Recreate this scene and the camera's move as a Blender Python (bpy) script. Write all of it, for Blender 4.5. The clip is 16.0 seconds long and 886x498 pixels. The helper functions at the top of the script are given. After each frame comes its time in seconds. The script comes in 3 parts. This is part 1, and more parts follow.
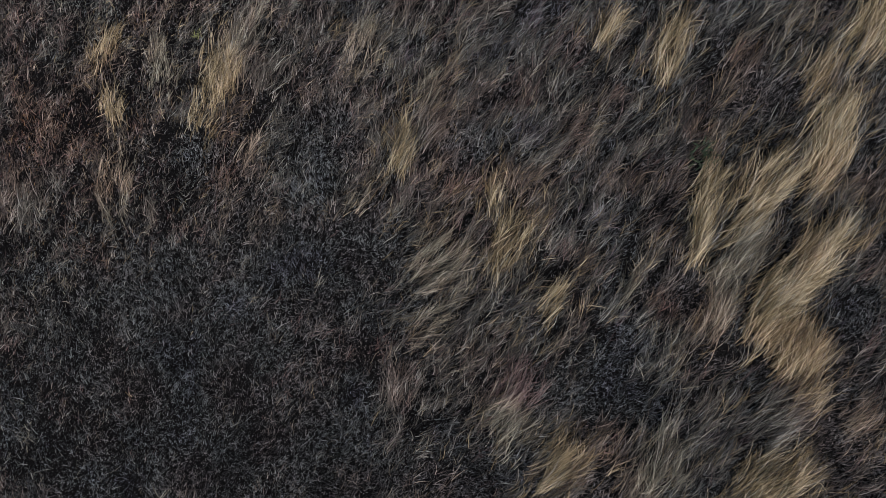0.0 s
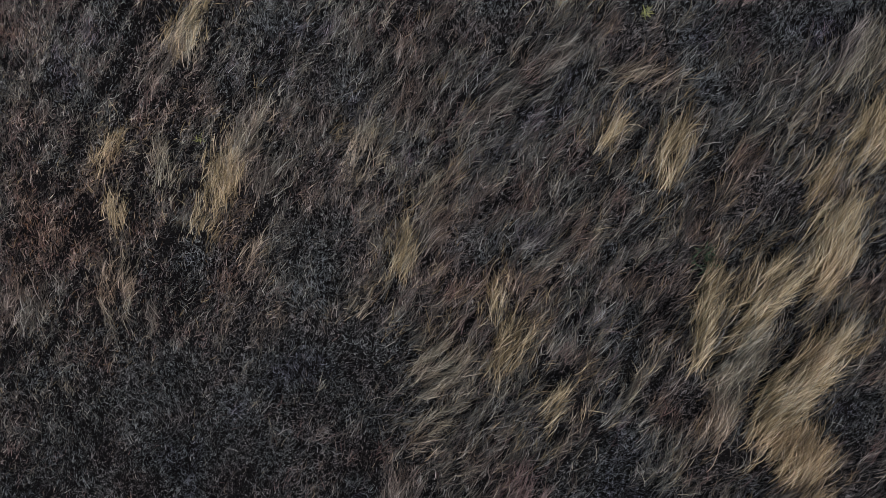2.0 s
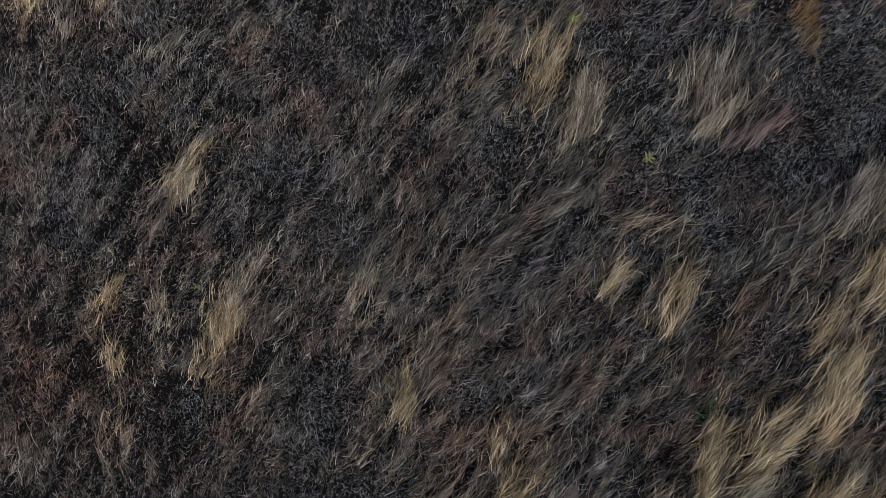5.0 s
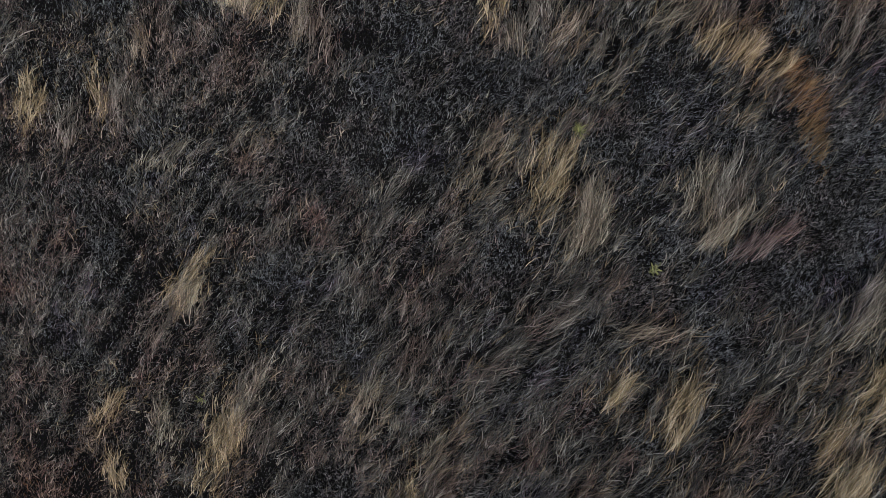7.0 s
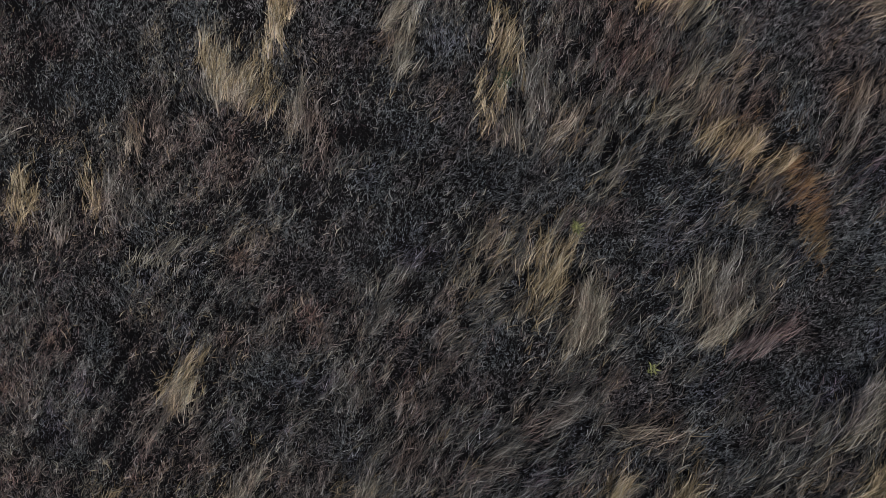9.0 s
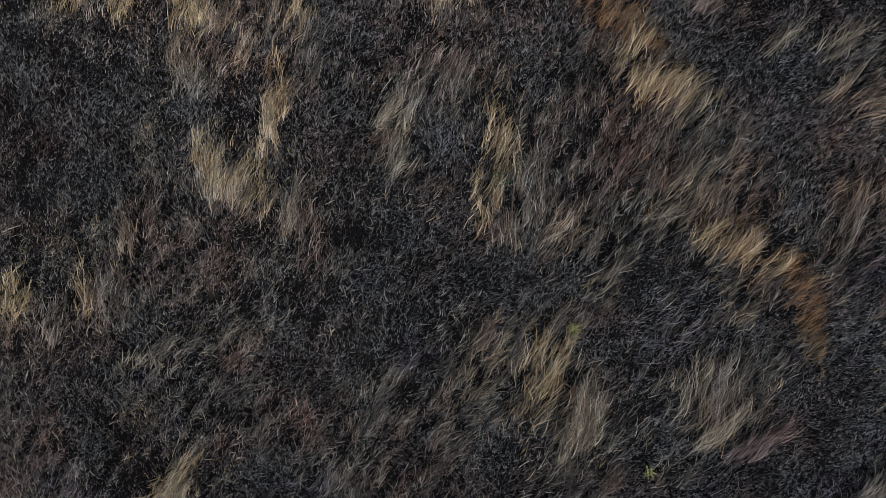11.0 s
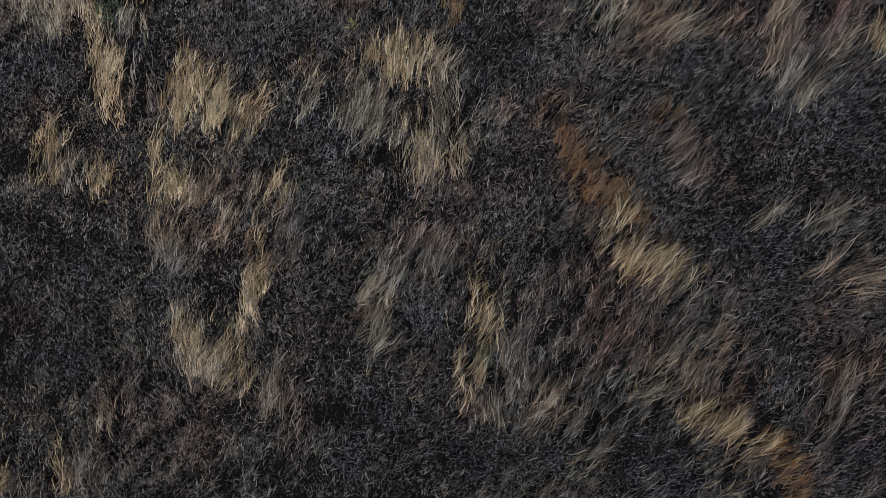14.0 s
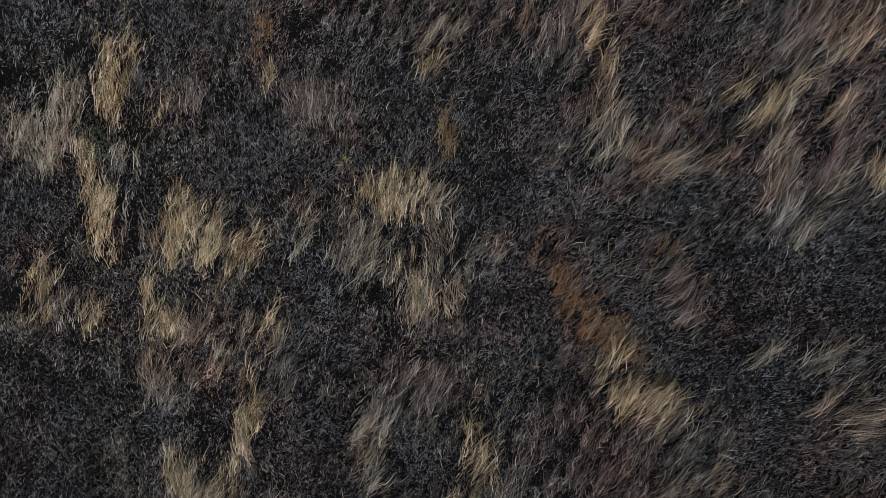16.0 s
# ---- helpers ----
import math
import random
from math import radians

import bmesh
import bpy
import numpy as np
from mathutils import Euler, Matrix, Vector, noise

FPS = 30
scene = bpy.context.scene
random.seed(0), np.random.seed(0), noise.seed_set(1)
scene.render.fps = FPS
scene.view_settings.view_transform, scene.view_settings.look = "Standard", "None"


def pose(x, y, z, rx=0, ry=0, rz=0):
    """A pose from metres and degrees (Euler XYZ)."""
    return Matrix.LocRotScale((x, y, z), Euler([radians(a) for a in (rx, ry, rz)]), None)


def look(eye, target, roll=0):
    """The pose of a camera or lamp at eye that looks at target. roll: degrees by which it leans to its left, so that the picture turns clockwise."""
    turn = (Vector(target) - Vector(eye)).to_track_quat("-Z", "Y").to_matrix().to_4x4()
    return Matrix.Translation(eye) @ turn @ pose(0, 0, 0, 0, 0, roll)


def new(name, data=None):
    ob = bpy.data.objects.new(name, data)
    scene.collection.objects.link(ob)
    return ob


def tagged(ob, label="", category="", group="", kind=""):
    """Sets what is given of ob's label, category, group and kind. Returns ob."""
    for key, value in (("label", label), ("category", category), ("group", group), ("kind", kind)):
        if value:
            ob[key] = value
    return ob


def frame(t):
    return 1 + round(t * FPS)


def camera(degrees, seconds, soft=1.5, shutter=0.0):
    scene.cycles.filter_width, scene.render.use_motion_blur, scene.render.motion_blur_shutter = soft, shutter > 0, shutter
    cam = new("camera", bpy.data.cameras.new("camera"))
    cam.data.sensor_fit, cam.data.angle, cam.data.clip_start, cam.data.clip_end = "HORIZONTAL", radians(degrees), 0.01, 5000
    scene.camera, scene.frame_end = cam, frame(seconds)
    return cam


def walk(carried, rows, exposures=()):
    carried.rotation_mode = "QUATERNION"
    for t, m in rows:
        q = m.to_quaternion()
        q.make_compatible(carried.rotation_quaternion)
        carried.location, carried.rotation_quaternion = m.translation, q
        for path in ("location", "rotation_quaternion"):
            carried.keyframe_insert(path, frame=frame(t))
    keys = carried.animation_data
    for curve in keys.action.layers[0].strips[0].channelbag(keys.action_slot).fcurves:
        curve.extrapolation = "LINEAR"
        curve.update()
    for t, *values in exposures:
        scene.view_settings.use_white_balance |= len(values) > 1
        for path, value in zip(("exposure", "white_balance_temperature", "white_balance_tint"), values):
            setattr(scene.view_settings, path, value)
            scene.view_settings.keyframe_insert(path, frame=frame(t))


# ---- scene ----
cam = camera(65.0, 16.0, soft=0.75)
# seconds, place, turn: a drone that looks straight down and drifts ahead
PATH = [
    (0.0, -0.057, 0.010, 8.978, 1.518, -0.348, 0.043),
    (0.5, -0.049, 0.381, 8.990, 1.532, -0.247, 0.062),
    (1.0, -0.050, 0.726, 9.000, 1.539, -0.160, 0.078),
    (1.5, -0.044, 1.054, 9.007, 1.542, -0.086, 0.092),
    (2.0, -0.028, 1.350, 9.014, 1.539, -0.024, 0.105),
    (2.5, -0.029, 1.649, 9.019, 1.532, 0.027, 0.116),
    (3.0, -0.029, 1.951, 9.020, 1.521, 0.067, 0.126),
    (3.5, 0.001, 2.235, 9.017, 1.506, 0.097, 0.135),
    (4.0, 0.010, 2.550, 9.014, 1.488, 0.118, 0.142),
    (6.5, -0.068, 4.376, 8.981, 1.365, 0.121, 0.165),
    (7.0, -0.077, 4.716, 8.972, 1.337, 0.107, 0.168),
    (7.5, -0.057, 5.022, 8.958, 1.308, 0.089, 0.170),
    (8.0, -0.059, 5.346, 8.950, 1.280, 0.069, 0.172),
    (8.5, -0.073, 5.678, 8.939, 1.253, 0.048, 0.174),
    (9.0, -0.050, 5.995, 8.921, 1.226, 0.026, 0.176),
    (11.5, 0.009, 7.638, 8.870, 1.126, -0.064, 0.192),
    (12.0, 0.038, 7.987, 8.859, 1.115, -0.072, 0.198),
    (12.5, 0.070, 8.341, 8.842, 1.109, -0.076, 0.204),
    (13.0, 0.116, 8.708, 8.833, 1.107, -0.073, 0.213),
    (13.5, 0.161, 9.117, 8.824, 1.110, -0.063, 0.222),
    (14.0, 0.207, 9.540, 8.818, 1.118, -0.046, 0.232),
    (14.5, 0.244, 9.967, 8.814, 1.133, -0.020, 0.244),
    (15.0, 0.273, 10.401, 8.803, 1.154, 0.015, 0.257),
    (15.5, 0.290, 10.836, 8.796, 1.181, 0.060, 0.272),
    (16.0, 0.299, 11.274, 8.790, 1.215, 0.116, 0.289),
]
walk(cam, [(t, pose(x, y, z, rx, ry, rz)) for t, x, y, z, rx, ry, rz in PATH], exposures=[(0.0, 0.10), (7.0, 0.01), (16.0, 0.02)])

# ---- light: dull evening sky, a sun veiled by thin cloud in the south ----
SUN_HEIGHT, SUN_TURN = 38.0, -80.0
world = bpy.data.worlds.new("evening_sky")
scene.world = world
world.use_nodes = True
wn, wl = world.node_tree.nodes, world.node_tree.links
sky = wn.new("ShaderNodeTexSky")
sky.sky_type, sky.sun_disc = "NISHITA", False
sky.sun_elevation, sky.sun_rotation = radians(SUN_HEIGHT), radians(90.0 - SUN_TURN)
wn["Background"].inputs["Strength"].default_value = 0.05
wl.new(sky.outputs["Color"], wn["Background"].inputs["Color"])
sun_data = bpy.data.lights.new("sun", "SUN")
sun_data.energy, sun_data.angle, sun_data.color = 3.0, radians(25.0), (1.0, 0.96, 0.99)
sun = new("sun", sun_data)
way = Vector((math.cos(radians(SUN_TURN)) * math.cos(radians(SUN_HEIGHT)), math.sin(radians(SUN_TURN)) * math.cos(radians(SUN_HEIGHT)), math.sin(radians(SUN_HEIGHT))))
sun.matrix_world = look(way * 40, (0, 0, 0))


# ---- materials ----
def grass_material(name, stops, rough=0.62, through_light=0.05, drift_share=1.0):
    """Dry blades: each one takes its own colour between the stops, with a paler or darker streak along it."""
    m = bpy.data.materials.new(name)
    m.use_nodes = True
    n, l = m.node_tree.nodes, m.node_tree.links
    shader, out = n["Principled BSDF"], n["Material Output"]
    tone = n.new("ShaderNodeAttribute")
    tone.attribute_name = "blade_tone"
    ramp = n.new("ShaderNodeValToRGB")
    while len(ramp.color_ramp.elements) < len(stops):
        ramp.color_ramp.elements.new(0.5)
    for e, (at, c) in zip(ramp.color_ramp.elements, stops):
        e.position, e.color = at, (*c, 1)
    l.new(tone.outputs["Fac"], ramp.inputs["Fac"])
    place = n.new("ShaderNodeTexCoord")
    fleck = n.new("ShaderNodeTexNoise")
    fleck.inputs["Scale"].default_value, fleck.inputs["Detail"].default_value = 26.0, 3.0
    l.new(place.outputs["Object"], fleck.inputs["Vector"])
    span = n.new("ShaderNodeMapRange")
    span.inputs["From Min"].default_value, span.inputs["From Max"].default_value = 0.3, 0.7
    span.inputs["To Min"].default_value, span.inputs["To Max"].default_value = 0.72, 1.2
    l.new(fleck.outputs["Fac"], span.inputs["Value"])
    tint = n.new("ShaderNodeMix")
    tint.data_type, tint.blend_type = "RGBA", "MULTIPLY"
    tint.inputs["Factor"].default_value = 1.0
    l.new(ramp.outputs["Color"], tint.inputs["A"])
    l.new(span.outputs["Result"], tint.inputs["B"])
    # olive, bluish and reddish drifts, and small steps from blade to blade
    drift, own, hue = n.new("ShaderNodeAttribute"), n.new("ShaderNodeNewGeometry"), n.new("ShaderNodeValToRGB")
    drift.attribute_name = "blade_red"
    unit = n.new("ShaderNodeMapRange")
    unit.inputs["From Min"].default_value, unit.inputs["From Max"].default_value = -1.0, 1.0
    l.new(drift.outputs["Fac"], unit.inputs["Value"])
    where = n.new("ShaderNodeMix")
    where.inputs["Factor"].default_value = 0.14
    l.new(unit.outputs["Result"], where.inputs["A"])
    l.new(own.outputs["Random Per Island"], where.inputs["B"])
    steps = [(0.15, (0.91, 0.90, 1.13)), (0.36, (0.885, 0.965, 1.0)), (0.5, (0.925, 0.965, 0.965)), (0.66, (1.00, 0.94, 0.95)), (0.85, (1.11, 0.925, 0.85))]
    while len(hue.color_ramp.elements) < len(steps):
        hue.color_ramp.elements.new(0.5)
    for e, (at, c) in zip(hue.color_ramp.elements, steps):
        e.position, e.color = at, (*c, 1)
    l.new(where.outputs["Result"], hue.inputs["Fac"])
    cast = n.new("ShaderNodeMix")
    cast.data_type, cast.blend_type = "RGBA", "MULTIPLY"
    cast.inputs["Factor"].default_value = drift_share
    l.new(tint.outputs["Result"], cast.inputs["A"])
    l.new(hue.outputs["Color"], cast.inputs["B"])
    tint = cast
    l.new(tint.outputs["Result"], shader.inputs["Base Color"])
    shader.inputs["Roughness"].default_value = rough
    shader.inputs["Specular IOR Level"].default_value = 0.06
    glow = n.new("ShaderNodeBsdfTranslucent")
    l.new(tint.outputs["Result"], glow.inputs["Color"])
    mix = n.new("ShaderNodeMixShader")
    mix.inputs["Fac"].default_value = through_light
    l.new(shader.outputs["BSDF"], mix.inputs[1])
    l.new(glow.outputs["BSDF"], mix.inputs[2])
    l.new(mix.outputs["Shader"], out.inputs["Surface"])
    return m


def far_material():
    """Rough grassland as it looks where no single blade can be told apart."""
    m = bpy.data.materials.new("rough_grassland")
    m.use_nodes = True
    n, l = m.node_tree.nodes, m.node_tree.links
    shader, place, ramp = n["Principled BSDF"], n.new("ShaderNodeTexCoord"), n.new("ShaderNodeValToRGB")
    coarse, fine = n.new("ShaderNodeTexNoise"), n.new("ShaderNodeTexNoise")
    coarse.inputs["Scale"].default_value, coarse.inputs["Detail"].default_value = 0.9, 6.0
    fine.inputs["Scale"].default_value, fine.inputs["Detail"].default_value = 30.0, 6.0
    both = n.new("ShaderNodeMix")
    both.inputs["Factor"].default_value = 0.45
    for e, (at, c) in zip([ramp.color_ramp.elements[0], ramp.color_ramp.elements.new(0.52), ramp.color_ramp.elements[-1]], [(0.32, (0.014, 0.0135, 0.0135)), (0.52, (0.050, 0.046, 0.042)), (0.72, (0.150, 0.128, 0.098))]):
        e.position, e.color = at, (*c, 1)
    l.new(place.outputs["Object"], coarse.inputs["Vector"])
    l.new(place.outputs["Object"], fine.inputs["Vector"])
    l.new(coarse.outputs["Fac"], both.inputs["A"])
    l.new(fine.outputs["Fac"], both.inputs["B"])
    l.new(both.outputs["Result"], ramp.inputs["Fac"])
    l.new(ramp.outputs["Color"], shader.inputs["Base Color"])
    bump = n.new("ShaderNodeBump")
    bump.inputs["Strength"].default_value, bump.inputs["Distance"].default_value = 1.0, 0.08
    l.new(fine.outputs["Fac"], bump.inputs["Height"])
    l.new(bump.outputs["Normal"], shader.inputs["Normal"])
    shader.inputs["Roughness"].default_value = 0.95
    shader.inputs["Specular IOR Level"].default_value = 0.05
    return m


def soil_material():
    m = bpy.data.materials.new("shade_toned_thatch")
    m.use_nodes = True
    n, l = m.node_tree.nodes, m.node_tree.links
    shader = n["Principled BSDF"]
    place = n.new("ShaderNodeTexCoord")
    coarse, fine = n.new("ShaderNodeTexNoise"), n.new("ShaderNodeTexNoise")
    coarse.inputs["Scale"].default_value, coarse.inputs["Detail"].default_value = 0.8, 5.0
    fine.inputs["Scale"].default_value, fine.inputs["Detail"].default_value = 45.0, 6.0
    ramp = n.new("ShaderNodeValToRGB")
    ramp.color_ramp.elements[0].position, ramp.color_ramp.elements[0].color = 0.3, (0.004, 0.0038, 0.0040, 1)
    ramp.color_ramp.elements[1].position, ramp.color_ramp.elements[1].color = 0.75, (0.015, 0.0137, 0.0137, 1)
    both = n.new("ShaderNodeMix")
    both.inputs["Factor"].default_value = 0.6
    l.new(place.outputs["Object"], coarse.inputs["Vector"])
    l.new(place.outputs["Object"], fine.inputs["Vector"])
    l.new(coarse.outputs["Fac"], both.inputs["A"])
    l.new(fine.outputs["Fac"], both.inputs["B"])
    l.new(both.outputs["Result"], ramp.inputs["Fac"])
    l.new(ramp.outputs["Color"], shader.inputs["Base Color"])
    bump = n.new("ShaderNodeBump")
    bump.inputs["Strength"].default_value, bump.inputs["Distance"].default_value = 0.8, 0.03
    l.new(fine.outputs["Fac"], bump.inputs["Height"])
    l.new(bump.outputs["Normal"], shader.inputs["Normal"])
    shader.inputs["Roughness"].default_value = 0.95
    shader.inputs["Specular IOR Level"].default_value = 0.0
    return m


STRAW, BLOND, TAN, RUSSET, RUST, GREY, HEATH = range(7)
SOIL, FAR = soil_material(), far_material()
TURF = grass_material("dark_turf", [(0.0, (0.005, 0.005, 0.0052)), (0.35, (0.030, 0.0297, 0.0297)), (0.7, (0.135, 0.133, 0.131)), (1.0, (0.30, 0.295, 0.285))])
KINDS = [
    (grass_material("straw_blades", [(0.05, (0.035, 0.031, 0.028)), (0.42, (0.200, 0.150, 0.083)), (0.75, (0.475, 0.365, 0.210)), (1, (0.85, 0.70, 0.475))], drift_share=0.35), "golden straw-coloured tussock of long dry wind-combed grass"),
    (grass_material("blond_blades", [(0.05, (0.03, 0.028, 0.028)), (0.45, (0.155, 0.130, 0.099)), (0.75, (0.345, 0.29, 0.21)), (1, (0.68, 0.59, 0.455))]), "pale blond tussock of long dry bent grass"),
    (grass_material("tan_blades", [(0.05, (0.022, 0.020, 0.020)), (0.5, (0.128, 0.109, 0.092)), (0.8, (0.285, 0.25, 0.207)), (1, (0.58, 0.525, 0.455))]), "dull tan tussock of fine withered grass"),
    (grass_material("russet_blades", [(0.05, (0.024, 0.018, 0.019)), (0.5, (0.145, 0.098, 0.090)), (1, (0.40, 0.31, 0.28))]), "reddish brown tussock of withered grass"),
    (grass_material("rust_blades", [(0.05, (0.03, 0.018, 0.012)), (0.5, (0.175, 0.108, 0.055)), (1, (0.42, 0.29, 0.155))]), "rust-orange tuft of short dead grass"),
    (grass_material("grey_blades", [(0.05, (0.021, 0.021, 0.022)), (0.5, (0.116, 0.108, 0.098)), (0.8, (0.28, 0.261, 0.232)), (1, (0.56, 0.525, 0.47))]), "grey tussock of dry grass"),
    (grass_material("heath_blades", [(0.05, (0.016, 0.014, 0.018)), (0.5, (0.075, 0.062, 0.072)), (1, (0.24, 0.205, 0.22))]), "low purplish tuft of withered heath"),
]

# ---- fields over the meadow: what grows where, and which way it lies ----
X0, X1, Y0, Y1, CELL = -6.4, 6.6, -3.7, 15.2, 0.05
NX, NY = int((X1 - X0) / CELL), int((Y1 - Y0) / CELL)
GX, GY = np.meshgrid(X0 + CELL * (np.arange(NX) + 0.5), Y0 + CELL * (np.arange(NY) + 0.5))
RNG = np.random.default_rng(7)


def noise_at(x, y, size, seed):
    """Smooth value noise from -1 to 1 with cells of that size."""
    table = np.random.default_rng(seed).uniform(-1, 1, (128, 128))
    u, v = x / size + 1000, y / size + 1000
    i, j = np.floor(u).astype(int), np.floor(v).astype(int)
    fu, fv = u - i, v - j
    fu, fv = fu * fu * (3 - 2 * fu), fv * fv * (3 - 2 * fv)
    a, b, c, d = table[i % 128, j % 128], table[(i + 1) % 128, j % 128], table[i % 128, (j + 1) % 128], table[(i + 1) % 128, (j + 1) % 128]
    return (a * (1 - fu) + b * fu) * (1 - fv) + (c * (1 - fu) + d * fu) * fv


def ragged(x, y, cx, cy, a, b, axis, soft=0.5, rough=None):
    """1 inside an ellipse with a ragged edge, falling to 0 round it."""
    c, s = math.cos(radians(axis)), math.sin(radians(axis))
    u, v = (x - cx) * c + (y - cy) * s, (y - cy) * c - (x - cx) * s
    if rough is None:
        rough = 0.34 * noise_at(x, y, 0.16, 3) + 0.34 * noise_at(x, y, 0.4, 4)
    w = np.clip((1 + soft - np.sqrt((u / a) ** 2 + (v / b) ** 2) - rough) / (2 * soft), 0, 1)
    return w * w * (3 - 2 * w)


ROUGH = 0.34 * noise_at(GX, GY, 0.16, 3) + 0.34 * noise_at(GX, GY, 0.4, 4)


def stamp(cx, cy, a, b, axis, soft):
    """The window of the fields round a ragged ellipse, and the ellipse's weight there."""
    r = max(a, b) * (1.75 + soft)
    i0, i1 = max(0, int((cy - r - Y0) / CELL)), max(0, int((cy + r - Y0) / CELL) + 1)
    j0, j1 = max(0, int((cx - r - X0) / CELL)), max(0, int((cx + r - X0) / CELL) + 1)
    at = (slice(i0, i1), slice(j0, j1))
    return at, ragged(GX[at], GY[at], cx, cy, a, b, axis, soft, ROUGH[at])


def relief(x, y):
    return 0.035 * noise_at(x, y, 1.3, 21) + 0.02 * noise_at(x, y, 0.4, 22)


LONG = np.zeros((7, NY, NX))
LONG[5] += 0.20 + 0.14 * noise_at(GX, GY, 0.5, 31) + 0.05 * noise_at(GX, GY, 0.17, 32)
LONG[2] += 0.19 - 0.02 * GX + 0.16 * noise_at(GX, GY, 0.6, 33) + 0.10 * noise_at(GX, GY, 0.15, 34)
# a thicker growth in the north
NORTH = np.clip((GY - 10.8) / 2, 0, 1)
LONG[2] += 0.12 * NORTH
LONG[3] += 0.12 * NORTH
LONG[5] += 0.10 * NORTH
# small stray tufts of other colours
LONG[1] += 1.0 * np.clip(noise_at(GX, GY, 0.24, 35) - 0.3, 0, 1)
LONG[2] += 0.7 * np.clip(noise_at(GX, GY, 0.17, 38) - 0.25, 0, 1)
LONG[3] += (0.34 - 0.03 * GX) * np.clip(noise_at(GX, GY, 0.55, 36) - 0.1, 0, 1)
LONG[0] += 0.55 * np.clip(noise_at(GX, GY, 0.20, 37) - 0.55, 0, 1)
KEEP = np.ones((NY, NX))
# the lie of the grass where nothing else says: upright in the west, combed to the north-east in the east
LIE = np.clip(82 - 7.5 * (GX + 4.5), 42, 85)
FLOW_C, FLOW_S = 0.12 * np.cos(np.radians(LIE)), 0.12 * np.sin(np.radians(LIE))
CLUMPS = []


def comb(x, y, a, b, axis, heading, weight):
    at, w = stamp(x, y, a * 1.5, b * 1.5 + 0.08, axis, 0.6)
    FLOW_C[at] += weight * w * math.cos(radians(heading))
    FLOW_S[at] += weight * w * math.sin(radians(heading))


MIXES = {STRAW: ((STRAW, 0.7), (BLOND, 0.3)), BLOND: ((BLOND, 0.55), (STRAW, 0.3), (GREY, 0.15)), TAN: ((TAN, 0.6), (RUSSET, 0.15), (GREY, 0.25)),
         RUSSET: ((RUSSET, 0.6), (TAN, 0.4)), RUST: ((RUST, 0.7), (TAN, 0.3)), HEATH: ((HEATH, 1.0),), GREY: ((GREY, 0.48), (TAN, 0.28), (BLOND, 0.18), (RUSSET, 0.06))}


PATCHY = [np.clip(0.62 + 0.55 * noise_at(GX, GY, 0.36, 40 + k) + 0.35 * noise_at(GX, GY, 0.13, 50 + k), 0, 2) for k in range(7)]


def sward(kind, x, y, a, b, axis, heading, amount):
    at, w = stamp(x, y, a, b, axis, 0.6)
    for other, share in MIXES[kind]:
        LONG[other][at] += share * amount * w * PATCHY[other][at]
    comb(x, y, a, b, axis, heading, 0.35)


def worn(x, y, a, b):
    at, w = stamp(x, y, a, b, 0, 0.5)
    KEEP[at] *= 1 - 0.86 * w


def clump(kind, x, y, a, b, axis, heading, lush=1.0):
    CLUMPS.append((kind, x, y, a, b, axis, heading, lush))
    comb(x, y, a, b, axis, heading, 1.0)
    at, w = stamp(x, y, a * 1.4, b * 1.5, axis, 0.7)
    for other, share in MIXES[kind]:
        LONG[other][at] += 0.75 * share * w
    # paler withered grass carries the tussock over into the turf
    at, w = stamp(x, y, a * 1.7 + 0.08, b * 1.9 + 0.10, axis, 0.9)
    LONG[TAN][at] += 0.22 * w
    LONG[GREY][at] += 0.18 * w
    LONG[kind][at] += 0.12 * w


# broad stretches of long grass: kind, place, half length, half width, axis, lie, amount
sward(HEATH, -2.20, 2.13, 0.43, 0.22, 0, 55, 0.6)
sward(HEATH, 5.16, -0.61, 0.58, 0.58, 0, 53, 0.5)
sward(TAN, -4.34, -0.04, 0.43, 0.22, 100, 69, 0.7)
sward(RUSSET, -5.46, -1.04, 0.43, 0.25, 90, 56, 0.7)
sward(BLOND, 0.83, -0.68, 0.36, 0.29, 45, 42, 0.7)
sward(TAN, 1.55, 0.33, 0.29, 0.22, 50, 54, 0.7)
sward(BLOND, 5.06, 2.66, 0.72, 0.40, 45, 60, 0.7)
sward(BLOND, 4.60, 0.98, 0.69, 0.43, 35, 56, 0.7)
sward(BLOND, 3.72, 0.04, 0.83, 0.43, 50, 67, 0.7)
sward(TAN, 1.97, -2.32, 0.51, 0.36, 45, 50, 0.7)
sward(BLOND, 3.27, -1.25, 0.36, 0.29, 50, 58, 0.7)
sward(TAN, 5.37, -1.04, 0.36, 0.22, 45, 58, 0.7)
sward(TAN, 2.56, -0.61, 0.43, 0.36, 50, 56, 0.7)
sward(BLOND, 3.49, -1.75, 0.29, 0.22, 60, 69, 0.7)
sward(GREY, 1.27, 1.99, 2.17, 1.66, 0, 53, 0.6)
sward(GREY, 4.09, 0.69, 1.88, 2.74, 0, 55, 0.7)
sward(GREY, 3.20, -1.75, 2.45, 1.23, 0, 48, 0.55)
sward(TAN, -3.86, 2.05, 2.02, 1.44, 0, 62, 0.55)
sward(RUSSET, -4.56, 0.97, 1.23, 0.51, 0, 64, 0.3)
sward(GREY, 0.69, -0.90, 1.08, 1.08, 0, 42, 0.7)
sward(GREY, -3.29, 3.00, 2.31, 0.87, 0, 64, 0.4)
sward(HEATH, 4.28, 4.58, 0.79, 0.47, 0, 56, 0.8)
